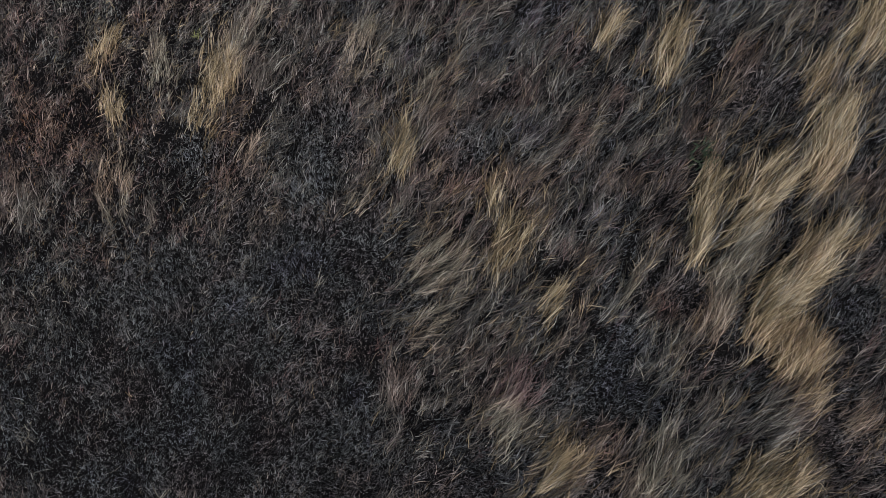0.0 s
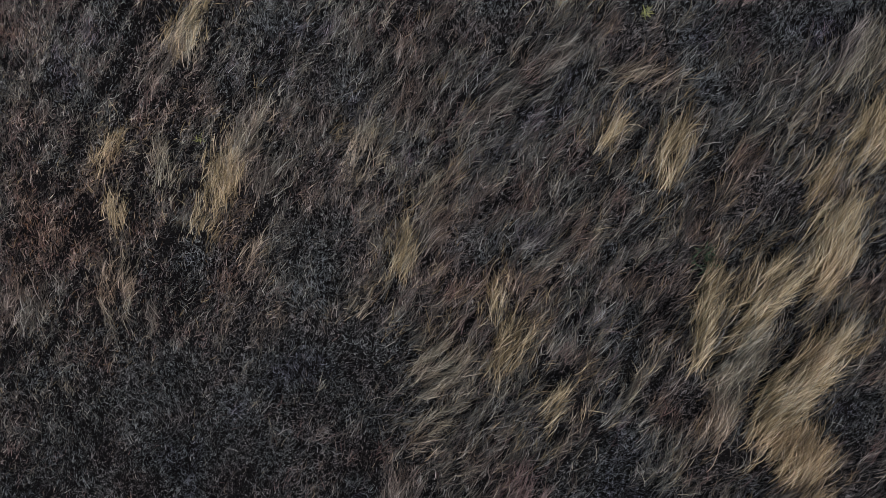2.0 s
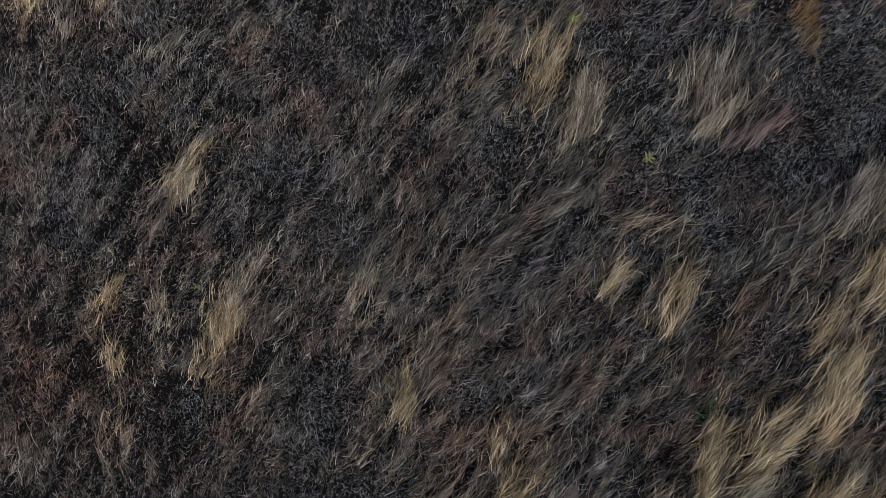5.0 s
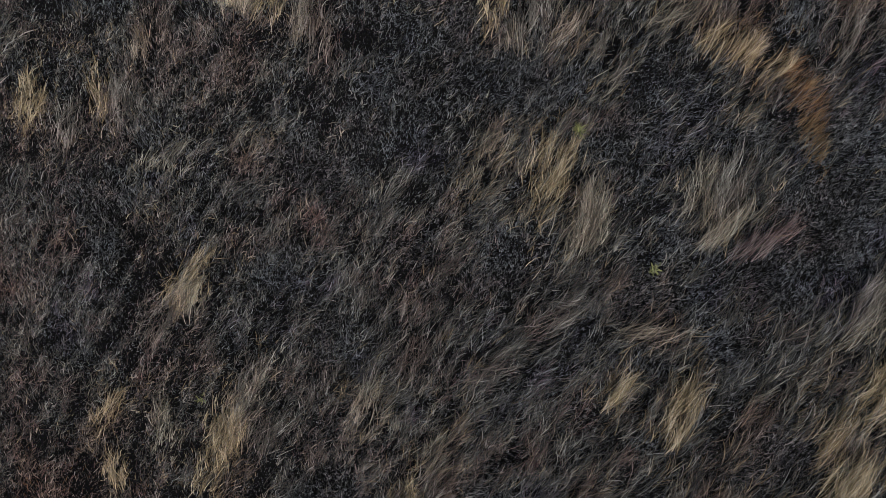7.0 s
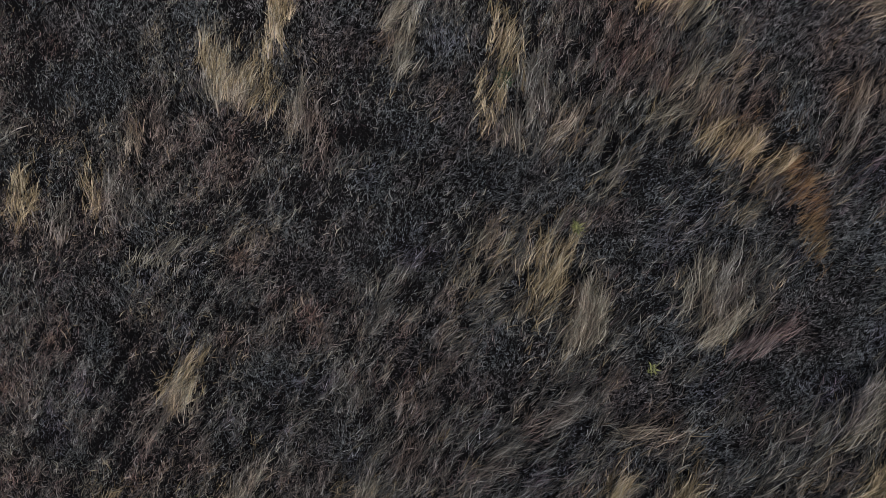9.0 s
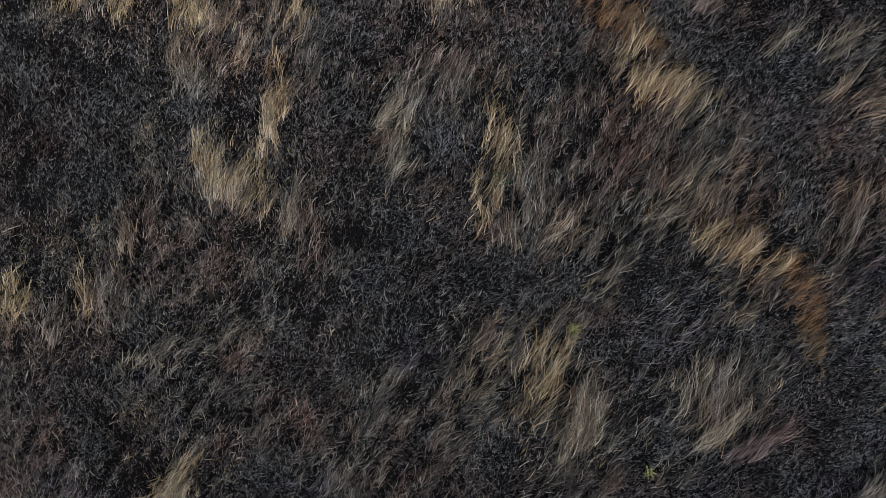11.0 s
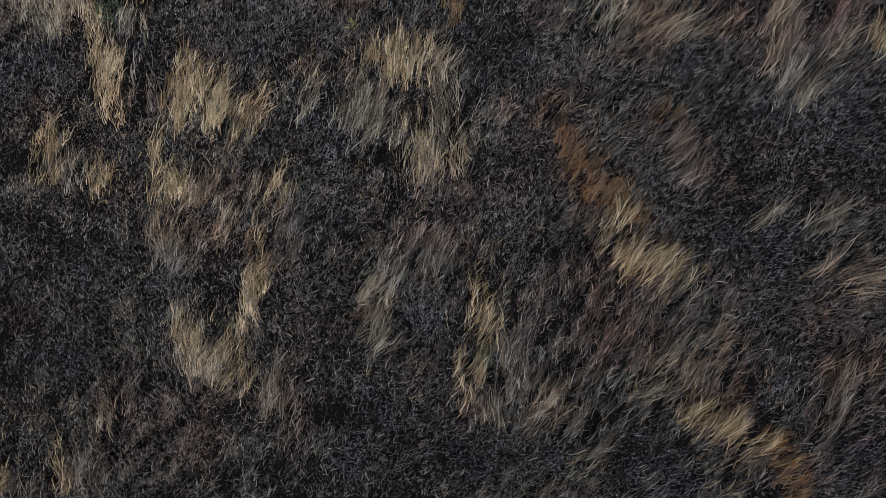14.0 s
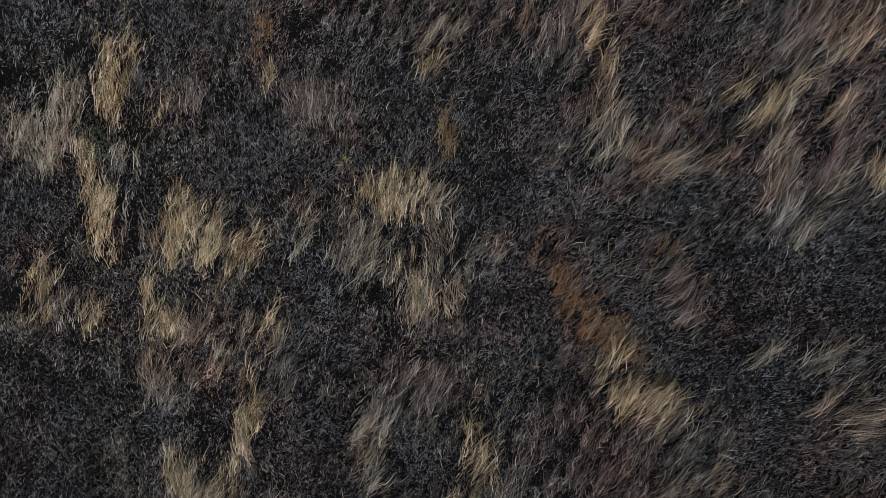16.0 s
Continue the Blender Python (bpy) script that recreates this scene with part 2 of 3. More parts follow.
sward(HEATH, -4.65, 5.77, 0.79, 0.32, 0, 99, 0.7)
sward(HEATH, 5.34, 5.13, 0.51, 0.51, 0, 58, 0.5)
sward(BLOND, -2.59, 4.97, 0.29, 0.18, 60, 54, 0.7)
sward(BLOND, -3.95, 5.40, 0.22, 0.13, 110, 100, 0.7)
sward(TAN, -3.69, 5.18, 0.36, 0.29, 80, 71, 0.7)
sward(TAN, -5.30, 5.70, 0.43, 0.43, 0, 97, 0.7)
sward(RUSSET, -1.43, 5.34, 0.43, 0.32, 60, 57, 0.7)
sward(BLOND, 0.32, 5.71, 0.43, 0.27, 50, 51, 0.7)
sward(BLOND, 1.19, 5.56, 0.43, 0.27, 50, 58, 0.7)
sward(BLOND, 3.37, 5.16, 0.43, 0.20, 30, 43, 0.7)
sward(BLOND, 4.39, 5.27, 0.36, 0.18, 40, 51, 0.7)
sward(TAN, 0.25, 4.31, 0.43, 0.29, 40, 41, 0.7)
sward(TAN, 1.19, 4.24, 0.58, 0.36, 35, 38, 0.7)
sward(BLOND, 4.80, 3.16, 0.65, 0.35, 55, 62, 0.7)
sward(GREY, 0.47, 4.31, 2.17, 1.16, 0, 43, 0.5)
sward(TAN, -3.32, 5.11, 1.81, 1.08, 0, 62, 0.35)
sward(GREY, 4.95, 3.60, 0.94, 1.30, 0, 57, 0.5)
sward(GREY, 3.01, 5.56, 1.44, 0.87, 0, 57, 0.4)
sward(HEATH, 5.23, 7.05, 0.58, 0.87, 0, 53, 0.7)
sward(HEATH, -4.78, 5.72, 0.72, 0.36, 0, 48, 0.5)
sward(HEATH, 5.08, 6.04, 0.58, 0.51, 0, 53, 0.6)
sward(TAN, -4.95, 7.46, 0.36, 0.22, 90, 88, 0.7)
sward(TAN, -2.92, 6.45, 0.43, 0.29, 50, 43, 0.7)
sward(TAN, -1.63, 7.61, 0.29, 0.22, 70, 66, 0.7)
sward(GREY, -0.43, 7.91, 0.29, 0.22, 70, 69, 0.7)
sward(BLOND, 3.15, 8.13, 0.51, 0.30, 60, 63, 0.7)
sward(BLOND, 3.90, 6.83, 0.43, 0.27, 40, 45, 0.7)
sward(RUST, 4.08, 7.99, 0.51, 0.43, 0, 60, 0.7)
sward(RUST, 4.79, 5.96, 0.36, 0.18, 80, 52, 0.7)
sward(RUST, 4.85, 5.32, 0.36, 0.18, 80, 52, 0.7)
sward(RUSSET, 5.37, 6.98, 0.65, 0.43, 20, 48, 0.7)
sward(BLOND, 3.85, 5.82, 0.43, 0.22, 40, 50, 0.7)
sward(BLOND, 0.47, 6.10, 0.36, 0.24, 60, 61, 0.7)
sward(BLOND, 0.98, 5.52, 0.36, 0.22, 40, 43, 0.7)
sward(TAN, -2.69, 5.44, 0.36, 0.29, 60, 54, 0.7)
sward(BLOND, 4.35, 5.60, 0.36, 0.22, 40, 51, 0.7)
sward(BLOND, 2.20, 7.11, 0.29, 0.18, 50, 56, 0.7)
sward(GREY, 3.14, 6.54, 2.02, 1.23, 0, 53, 0.22)
sward(TAN, -2.85, 6.81, 1.81, 0.94, 0, 58, 0.35)
sward(GREY, 0.98, 5.88, 1.08, 0.58, 0, 58, 0.2)
sward(GREY, 1.34, 7.98, 1.44, 0.51, 0, 64, 0.6)
sward(RUSSET, 5.24, 7.56, 0.87, 0.79, 0, 51, 0.5)
sward(HEATH, 4.22, 9.03, 0.58, 0.36, 0, 45, 0.7)
sward(HEATH, 1.30, 10.89, 0.51, 0.43, 0, 63, 0.6)
sward(BLOND, -2.83, 9.44, 0.36, 0.22, 60, 53, 0.7)
sward(BLOND, -2.04, 8.55, 0.29, 0.22, 80, 70, 0.7)
sward(BLOND, -3.32, 8.58, 0.22, 0.17, 75, 67, 0.7)
sward(TAN, -0.27, 10.59, 0.29, 0.22, 80, 79, 0.7)
sward(TAN, 1.65, 8.88, 0.87, 0.65, 0, 74, 0.8)
sward(RUST, 2.22, 9.70, 0.43, 0.36, 0, 55, 0.7)
sward(TAN, 2.86, 8.89, 0.87, 0.58, 0, 65, 0.8)
sward(RUSSET, 4.15, 9.10, 0.43, 0.29, 30, 40, 0.7)
sward(BLOND, 3.79, 8.46, 0.36, 0.22, 45, 54, 0.7)
sward(RUSSET, -5.32, 9.36, 0.29, 0.22, 80, 67, 0.7)
sward(TAN, -3.88, 8.08, 0.29, 0.32, 80, 70, 0.7)
sward(TAN, -2.84, 9.87, 1.44, 1.66, 0, 68, 0.5)
sward(GREY, 4.22, 10.25, 1.44, 0.94, 0, 45, 0.25)
sward(TAN, 2.05, 8.95, 0.90, 0.60, 0, 70, 0.5)
sward(RUSSET, 2.20, 9.00, 0.80, 0.50, 0, 70, 0.3)
sward(TAN, -0.56, 10.59, 0.87, 0.87, 0, 74, 0.35)
sward(HEATH, -5.02, 14.35, 0.58, 0.36, 0, 87, 0.6)
sward(HEATH, 5.39, 11.91, 0.43, 0.43, 0, 53, 0.6)
sward(HEATH, 0.88, 13.52, 0.43, 0.36, 0, 62, 0.5)
sward(GREY, -2.56, 13.29, 0.29, 0.29, 85, 78, 0.7)
sward(TAN, -3.14, 11.73, 1.44, 0.58, 0, 66, 0.5)
sward(GREY, 4.06, 13.47, 1.88, 1.16, 0, 48, 0.6)
sward(GREY, -0.66, 11.53, 0.87, 0.51, 0, 73, 0.6)
sward(TAN, -4.51, 13.43, 0.87, 1.08, 0, 73, 0.5)
sward(GREY, 2.36, 13.53, 0.87, 0.94, 0, 60, 0.5)
sward(GREY, 0.02, 14.45, 1.44, 0.29, 0, 54, 0.5)
sward(RUST, -4.81, 1.11, 1.52, 0.87, 90, 68, 0.35)
sward(RUST, -3.52, 1.76, 0.87, 0.65, 90, 71, 0.25)
sward(RUSSET, -5.27, 2.34, 0.87, 1.08, 90, 67, 0.3)
sward(RUSSET, -1.25, 13.51, 0.58, 0.40, 0, 76, 0.6)
sward(RUST, -1.96, 14.15, 0.29, 0.36, 0, 74, 0.4)
sward(GREY, 0.10, 14.23, 0.72, 0.36, 0, 55, 0.5)
sward(GREY, -2.96, 5.11, 2.38, 1.23, 0, 58, 0.45)
sward(TAN, -2.58, 4.24, 2.17, 0.79, 0, 59, 0.45)
sward(RUSSET, -5.07, 5.11, 0.87, 0.94, 0, 63, 0.35)
sward(TAN, -3.97, 7.24, 1.88, 0.87, 0, 65, 0.35)
sward(RUSSET, -4.33, 6.80, 1.44, 0.65, 0, 65, 0.3)
sward(GREY, -1.74, 13.72, 2.17, 0.79, 0, 65, 0.35)
sward(RUST, -4.57, 1.26, 1.37, 0.87, 0, 69, 0.6)
sward(RUSSET, -4.78, 1.11, 1.44, 0.94, 0, 68, 0.6)
sward(BLOND, 0.83, 1.05, 1.30, 0.65, 0, 62, 0.3)
sward(BLOND, 3.60, 0.50, 2.00, 1.00, 0, 58, 0.35)
sward(BLOND, 3.50, 1.95, 0.70, 0.50, 0, 60, 0.6)
sward(STRAW, 4.30, 0.70, 0.80, 0.90, 0, 60, 0.5)
sward(BLOND, -2.62, 8.50, 0.80, 0.36, 130, 70, 0.7)
sward(TAN, -1.95, 7.95, 0.70, 0.40, 130, 70, 0.6)
sward(TAN, -3.60, 4.40, 1.30, 0.90, 0, 60, 0.4)
sward(TAN, -2.60, 4.10, 1.60, 0.80, 0, 60, 0.3)
sward(TAN, 3.60, 8.60, 0.90, 0.60, 0, 60, 0.4)
sward(TAN, 2.20, 1.90, 0.60, 0.50, 0, 56, 0.4)
sward(TAN, 1.30, 8.70, 1.20, 0.60, 0, 75, 0.5)
sward(RUSSET, 1.30, 8.80, 1.00, 0.50, 0, 75, 0.25)
sward(BLOND, 1.54, -2.32, 1.44, 0.43, 0, 64, 0.3)

# short dark turf, grazed and trodden
worn(-3.46, -1.25, 2.67, 1.52)
worn(-3.60, -2.50, 2.60, 0.75)
worn(-1.18, 0.39, 0.65, 0.43)
worn(-1.61, -0.18, 0.87, 0.51)
worn(-1.55, 1.62, 0.40, 0.47)
worn(3.78, -1.11, 0.61, 0.36)
worn(5.16, -0.61, 0.61, 0.61)
worn(4.11, 2.14, 0.47, 0.40)
worn(5.34, 1.56, 0.40, 0.40)
worn(1.62, -1.54, 0.69, 0.40)
worn(3.21, -0.32, 0.27, 0.32)
worn(0.04, -2.64, 1.01, 0.40)
worn(4.92, -2.25, 0.36, 0.29)
worn(2.48, -1.75, 0.65, 0.32)
worn(5.00, -1.54, 0.32, 0.32)
worn(-3.42, 1.55, 0.43, 0.29)
worn(0.33, 1.63, 0.29, 0.36)
worn(2.12, -0.97, 0.43, 0.25)
worn(4.02, 4.61, 0.87, 0.47)
worn(5.12, 5.05, 0.65, 0.58)
worn(4.76, 5.64, 0.43, 0.36)
worn(-4.56, 5.04, 0.28, 0.28)
worn(-2.15, 4.60, 0.43, 0.32)
worn(0.61, 4.57, 0.43, 0.29)
worn(-1.42, 3.80, 0.36, 0.36)
worn(3.58, 3.74, 0.43, 0.29)
worn(2.50, 4.32, 0.36, 0.29)
worn(2.87, 5.12, 0.29, 0.36)
worn(2.35, 3.52, 0.36, 0.32)
worn(-0.48, 4.90, 0.32, 0.25)
worn(-1.65, 5.78, 0.29, 0.22)
worn(0.98, 7.08, 0.65, 0.47)
worn(-0.75, 6.67, 0.87, 0.58)
worn(3.14, 7.19, 0.43, 0.40)
worn(2.13, 5.89, 0.29, 0.36)
worn(5.08, 6.18, 0.65, 0.61)
worn(4.59, 7.85, 0.40, 0.40)
worn(5.07, 5.32, 0.58, 0.40)
worn(-1.69, 6.02, 0.72, 0.43)
worn(-5.45, 7.20, 0.43, 0.22)
worn(-4.64, 5.65, 0.51, 0.32)
worn(3.86, 6.32, 0.43, 0.22)
worn(2.35, 6.75, 0.29, 0.29)
worn(0.18, 7.11, 0.36, 0.29)
worn(-1.42, 10.80, 0.61, 0.58)
worn(-1.33, 8.94, 0.58, 0.65)
worn(-0.99, 10.16, 0.40, 0.29)
worn(0.02, 8.84, 0.43, 0.47)
worn(-2.48, 9.40, 0.16, 0.19)
worn(-2.20, 10.08, 0.22, 0.17)
worn(-2.77, 10.15, 0.20, 0.13)
worn(-3.81, 10.87, 0.25, 0.32)
worn(2.94, 10.60, 0.40, 0.58)
worn(4.30, 10.90, 0.94, 0.43)
worn(4.08, 9.68, 0.79, 0.40)
worn(4.79, 8.82, 0.94, 0.51)
worn(1.23, 10.88, 0.61, 0.43)
worn(1.08, 9.84, 0.32, 0.40)
worn(-4.54, 9.36, 0.87, 0.51)
worn(-4.52, 8.29, 0.50, 0.32)
worn(-0.62, 7.81, 1.01, 0.43)
worn(0.30, 10.23, 0.36, 0.29)
worn(-3.19, 9.22, 0.29, 0.22)
worn(-4.91, 11.93, 0.58, 0.47)
worn(-5.02, 14.35, 0.58, 0.32)
worn(-2.30, 12.58, 0.83, 0.47)
worn(-3.17, 14.43, 0.43, 0.32)
worn(-3.58, 13.40, 0.25, 0.25)
worn(-1.04, 14.08, 0.43, 0.22)
worn(-1.33, 11.03, 0.65, 0.43)
worn(-1.31, 12.38, 0.51, 0.36)
worn(-0.47, 13.52, 0.40, 0.40)
worn(0.95, 13.17, 0.90, 0.69)
worn(1.10, 12.14, 0.72, 0.54)
worn(3.14, 13.64, 0.65, 0.47)
worn(3.77, 12.12, 0.94, 0.32)
worn(3.57, 14.03, 0.43, 0.32)
worn(4.61, 11.21, 1.16, 0.40)
worn(1.31, 10.91, 0.47, 0.40)
worn(3.91, 10.36, 0.72, 0.51)
worn(-2.67, 14.15, 0.36, 0.29)
worn(-3.57, 12.22, 0.25, 0.22)
worn(4.96, 10.65, 0.65, 0.58)
worn(4.12, 11.20, 0.58, 0.51)
worn(2.30, 6.30, 0.60, 0.35)
worn(0.90, 4.95, 0.50, 0.30)
worn(2.60, 4.90, 0.40, 0.30)

# tussocks that stand out: kind, place, half length, half width, axis, lie
clump(STRAW, -4.37, 2.82, 0.23, 0.13, 60, 49)
clump(BLOND, -3.61, 2.64, 0.32, 0.13, 105, 66)
clump(STRAW, -2.93, 2.42, 0.51, 0.20, 80, 68, 1.7)
clump(BLOND, -2.57, 3.00, 0.52, 0.22, 60, 59)
clump(TAN, -2.24, 2.57, 0.43, 0.25, 70, 54)
clump(STRAW, -4.26, 2.09, 0.23, 0.10, 110, 89)
clump(BLOND, -4.24, 1.11, 0.43, 0.23, 90, 79)
clump(TAN, -5.35, 0.82, 0.36, 0.29, 90, 67)
clump(BLOND, -2.56, 1.59, 0.22, 0.16, 60, 54)
clump(TAN, -3.74, 0.75, 0.22, 0.14, 120, 91)
clump(BLOND, -1.05, 2.94, 0.36, 0.20, 80, 57)
clump(BLOND, -0.11, 2.28, 0.40, 0.20, 60, 50)
clump(STRAW, -0.50, 1.63, 0.32, 0.16, 85, 79)
clump(TAN, -0.21, 1.84, 0.36, 0.23, 70, 64)
clump(BLOND, -1.11, 0.83, 0.22, 0.11, 60, 47)
clump(STRAW, 0.87, 0.42, 0.28, 0.18, 60, 67)
clump(STRAW, 0.65, 0.97, 0.23, 0.09, 90, 87)
clump(TAN, 1.34, 1.70, 0.29, 0.18, 30, 33)
clump(BLOND, -0.03, 0.11, 0.36, 0.30, 40, 40)
clump(STRAW, 1.44, -0.36, 0.32, 0.14, 60, 59)
clump(BLOND, -0.14, -0.68, 0.29, 0.14, 45, 40)
clump(TAN, -0.60, -1.54, 0.22, 0.18, 80, 78)
clump(RUSSET, 0.97, -1.54, 0.29, 0.20, 60, 62)
clump(BLOND, 0.86, -1.97, 0.43, 0.20, 110, 62)
clump(STRAW, 1.44, -2.46, 0.32, 0.24, 30, 44)
clump(STRAW, 2.19, 3.22, 0.25, 0.10, 75, 75, 1.2)
clump(STRAW, 2.91, 2.70, 0.36, 0.14, 75, 77, 1.6)
clump(STRAW, 2.96, 3.03, 0.22, 0.09, 50, 62)
clump(STRAW, 3.29, 0.40, 0.29, 0.09, 80, 83)
clump(STRAW, 4.88, 2.62, 0.29, 0.10, 55, 67)
clump(STRAW, 5.43, 3.17, 0.29, 0.10, 55, 65)
clump(STRAW, 5.65, 3.03, 0.43, 0.20, 50, 59)
clump(STRAW, 4.97, 1.64, 0.51, 0.24, 75, 67, 2.3)
clump(STRAW, 4.05, 1.00, 0.50, 0.20, 60, 58, 1.5)
clump(BLOND, 3.80, 0.20, 0.45, 0.20, 60, 60, 1.3)
clump(STRAW, 4.46, 1.05, 0.32, 0.10, 40, 56)
clump(STRAW, 3.40, 0.85, 0.44, 0.10, 82, 78, 1.6)
clump(BLOND, 3.64, -0.32, 0.29, 0.09, 65, 71, 0.8)
clump(STRAW, 4.59, 0.04, 0.58, 0.24, 40, 56, 2.3)
clump(STRAW, 4.26, -0.46, 0.51, 0.22, 75, 71, 2.2)
clump(STRAW, 4.43, -0.90, 0.36, 0.20, 120, 71, 1.9)
clump(STRAW, 4.64, -1.33, 0.36, 0.22, 100, 57, 1.7)
clump(TAN, 4.42, -1.75, 0.43, 0.32, 60, 51)
clump(BLOND, 3.50, -0.47, 0.43, 0.20, 65, 69)
clump(BLOND, 2.76, -2.47, 0.43, 0.27, 70, 67)
clump(STRAW, 4.27, -2.68, 0.43, 0.27, 30, 61)
clump(BLOND, 5.36, -1.90, 0.29, 0.13, 30, 43)
clump(BLOND, 2.42, -0.18, 0.29, 0.09, 65, 66)
clump(STRAW, -3.36, 4.46, 0.32, 0.18, 70, 58, 1.2)
clump(TAN, -3.64, 4.05, 0.36, 0.20, 60, 51)
clump(TAN, -0.77, 5.56, 0.36, 0.18, 50, 48, 0.8)
clump(BLOND, 1.85, 5.40, 0.42, 0.18, 85, 80)
clump(TAN, 3.56, 5.64, 0.51, 0.18, 75, 84)
clump(RUSSET, 4.03, 5.09, 0.43, 0.14, 20, 40)
clump(BLOND, 2.50, 3.88, 0.32, 0.10, -8, 28)
clump(TAN, -0.40, 3.58, 0.29, 0.14, 70, 64)
clump(BLOND, 5.21, 4.11, 0.40, 0.16, 60, 68)
clump(STRAW, 5.02, 2.69, 0.25, 0.12, 60, 72)
clump(STRAW, -3.02, 8.56, 0.36, 0.12, 120, 74, 1.8)
clump(BLOND, -2.66, 8.26, 0.40, 0.17, 135, 68, 1.4)
clump(TAN, -1.80, 7.85, 0.42, 0.24, 110, 72)
clump(BLOND, -3.08, 8.30, 0.29, 0.20, 90, 83)
clump(TAN, -3.81, 7.83, 0.29, 0.16, 70, 61)
clump(BLOND, -4.05, 7.61, 0.22, 0.12, 90, 80)
clump(STRAW, -4.58, 6.95, 0.32, 0.13, 100, 84)
clump(TAN, -4.29, 6.81, 0.29, 0.20, 85, 75)
clump(STRAW, -5.38, 6.88, 0.29, 0.16, 90, 67)
clump(TAN, -4.94, 6.52, 0.36, 0.25, 80, 68)
clump(BLOND, -3.53, 6.14, 0.43, 0.17, 15, 46)
clump(BLOND, -2.61, 6.31, 0.18, 0.13, 60, 54)
clump(STRAW, 0.61, 8.20, 0.29, 0.16, 80, 77)
clump(BLOND, 0.78, 7.66, 0.24, 0.12, 110, 72)
clump(TAN, 0.94, 8.06, 0.43, 0.20, 90, 88)
clump(BLOND, 1.52, 7.84, 0.36, 0.20, 60, 59)
clump(STRAW, 3.86, 7.48, 0.51, 0.16, -22, 45, 1.3)
clump(RUST, 4.50, 7.08, 0.45, 0.16, -60, 51)
clump(RUST, 4.70, 6.47, 0.40, 0.13, -75, 52)
clump(BLOND, 5.24, 8.14, 0.30, 0.14, 60, 68, 0.7)
clump(BLOND, 3.26, 5.60, 0.42, 0.22, 80, 80, 1.2)
clump(BLOND, 3.56, 5.24, 0.36, 0.14, 30, 39)
clump(STRAW, 1.28, 5.96, 0.36, 0.23, 80, 68)
clump(BLOND, 1.70, 5.24, 0.43, 0.24, 65, 69)
clump(STRAW, -4.70, 11.01, 0.29, 0.20, 90, 58)
clump(STRAW, -4.95, 10.72, 0.18, 0.11, 80, 68)
clump(TAN, -4.52, 10.75, 0.29, 0.22, 80, 69)
clump(STRAW, -4.13, 10.65, 0.22, 0.13, 70, 60)
clump(STRAW, -3.45, 10.87, 0.22, 0.06, 85, 76)
clump(STRAW, -3.24, 10.47, 0.29, 0.16, 85, 77)
clump(BLOND, -2.81, 10.51, 0.36, 0.20, 65, 58)
clump(STRAW, -1.84, 10.51, 0.25, 0.13, 80, 55)
clump(BLOND, -2.20, 10.44, 0.22, 0.14, 70, 59)
clump(BLOND, -3.41, 9.93, 0.43, 0.22, -20, 86)
clump(TAN, -3.12, 9.69, 0.36, 0.22, 70, 72)
clump(BLOND, -2.52, 10.01, 0.29, 0.13, 65, 59)
clump(STRAW, -2.17, 9.27, 0.50, 0.12, 85, 79, 2.4)
clump(BLOND, -2.97, 8.72, 0.52, 0.13, 110, 67)
clump(STRAW, -2.47, 8.30, 0.36, 0.17, 115, 69)
clump(TAN, -1.66, 9.98, 0.43, 0.17, 100, 71)
clump(BLOND, -1.90, 8.05, 0.40, 0.13, 80, 70)
clump(BLOND, -0.13, 11.02, 0.50, 0.22, 100, 80, 1.0)
clump(BLOND, 0.38, 11.03, 0.43, 0.12, 90, 91)
clump(BLOND, -0.64, 9.04, 0.48, 0.18, 100, 58, 1.7)
clump(TAN, -0.34, 9.66, 0.36, 0.20, 65, 64)
clump(TAN, 0.16, 9.66, 0.36, 0.27, 70, 70)
clump(STRAW, 0.59, 9.23, 0.22, 0.10, 80, 81)
clump(STRAW, 0.73, 8.81, 0.36, 0.14, 110, 77)
clump(STRAW, 0.91, 8.59, 0.29, 0.06, 90, 87)
clump(TAN, 1.09, 8.38, 0.43, 0.20, 90, 83)
clump(STRAW, 0.62, 8.24, 0.22, 0.09, 75, 76)
clump(RUST, 2.01, 10.67, 0.58, 0.17, -65, 55)
clump(RUST, 2.51, 10.35, 0.36, 0.19, -50, 56)
clump(STRAW, 2.44, 10.10, 0.18, 0.11, 60, 66)
clump(STRAW, 2.84, 9.58, 0.38, 0.16, -15, 58, 1.9)
clump(BLOND, 0.42, 6.15, 0.30, 0.20, 50, 60, 1.1)
clump(TAN, 1.50, 4.14, 0.30, 0.15, 40, 40, 1.2)
clump(BLOND, 2.08, 7.13, 0.22, 0.12, 50, 50)
clump(BLOND, 5.58, 4.07, 0.30, 0.14, 60, 62, 1.1)
clump(TAN, 0.63, 3.49, 0.28, 0.14, 45, 40)
clump(BLOND, 3.11, 9.32, 0.43, 0.17, -30, 58)
clump(BLOND, 3.25, 8.28, 0.58, 0.24, 35, 48)
clump(TAN, 3.30, 10.96, 0.43, 0.20, -70, 48)
clump(BLOND, 4.37, 10.25, 0.24, 0.10, 35, 46)
clump(BLOND, 5.08, 10.15, 0.28, 0.13, 30, 43)
clump(BLOND, 5.23, 9.68, 0.29, 0.13, 35, 48)
clump(BLOND, 5.50, 9.32, 0.29, 0.23, 0, 29)
clump(TAN, 5.20, 7.85, 0.34, 0.20, 55, 60, 0.8)
clump(BLOND, -4.85, 12.90, 0.48, 0.29, 100, 67, 2.2)
clump(BLOND, -4.51, 13.35, 0.62, 0.22, 80, 78, 1.6)
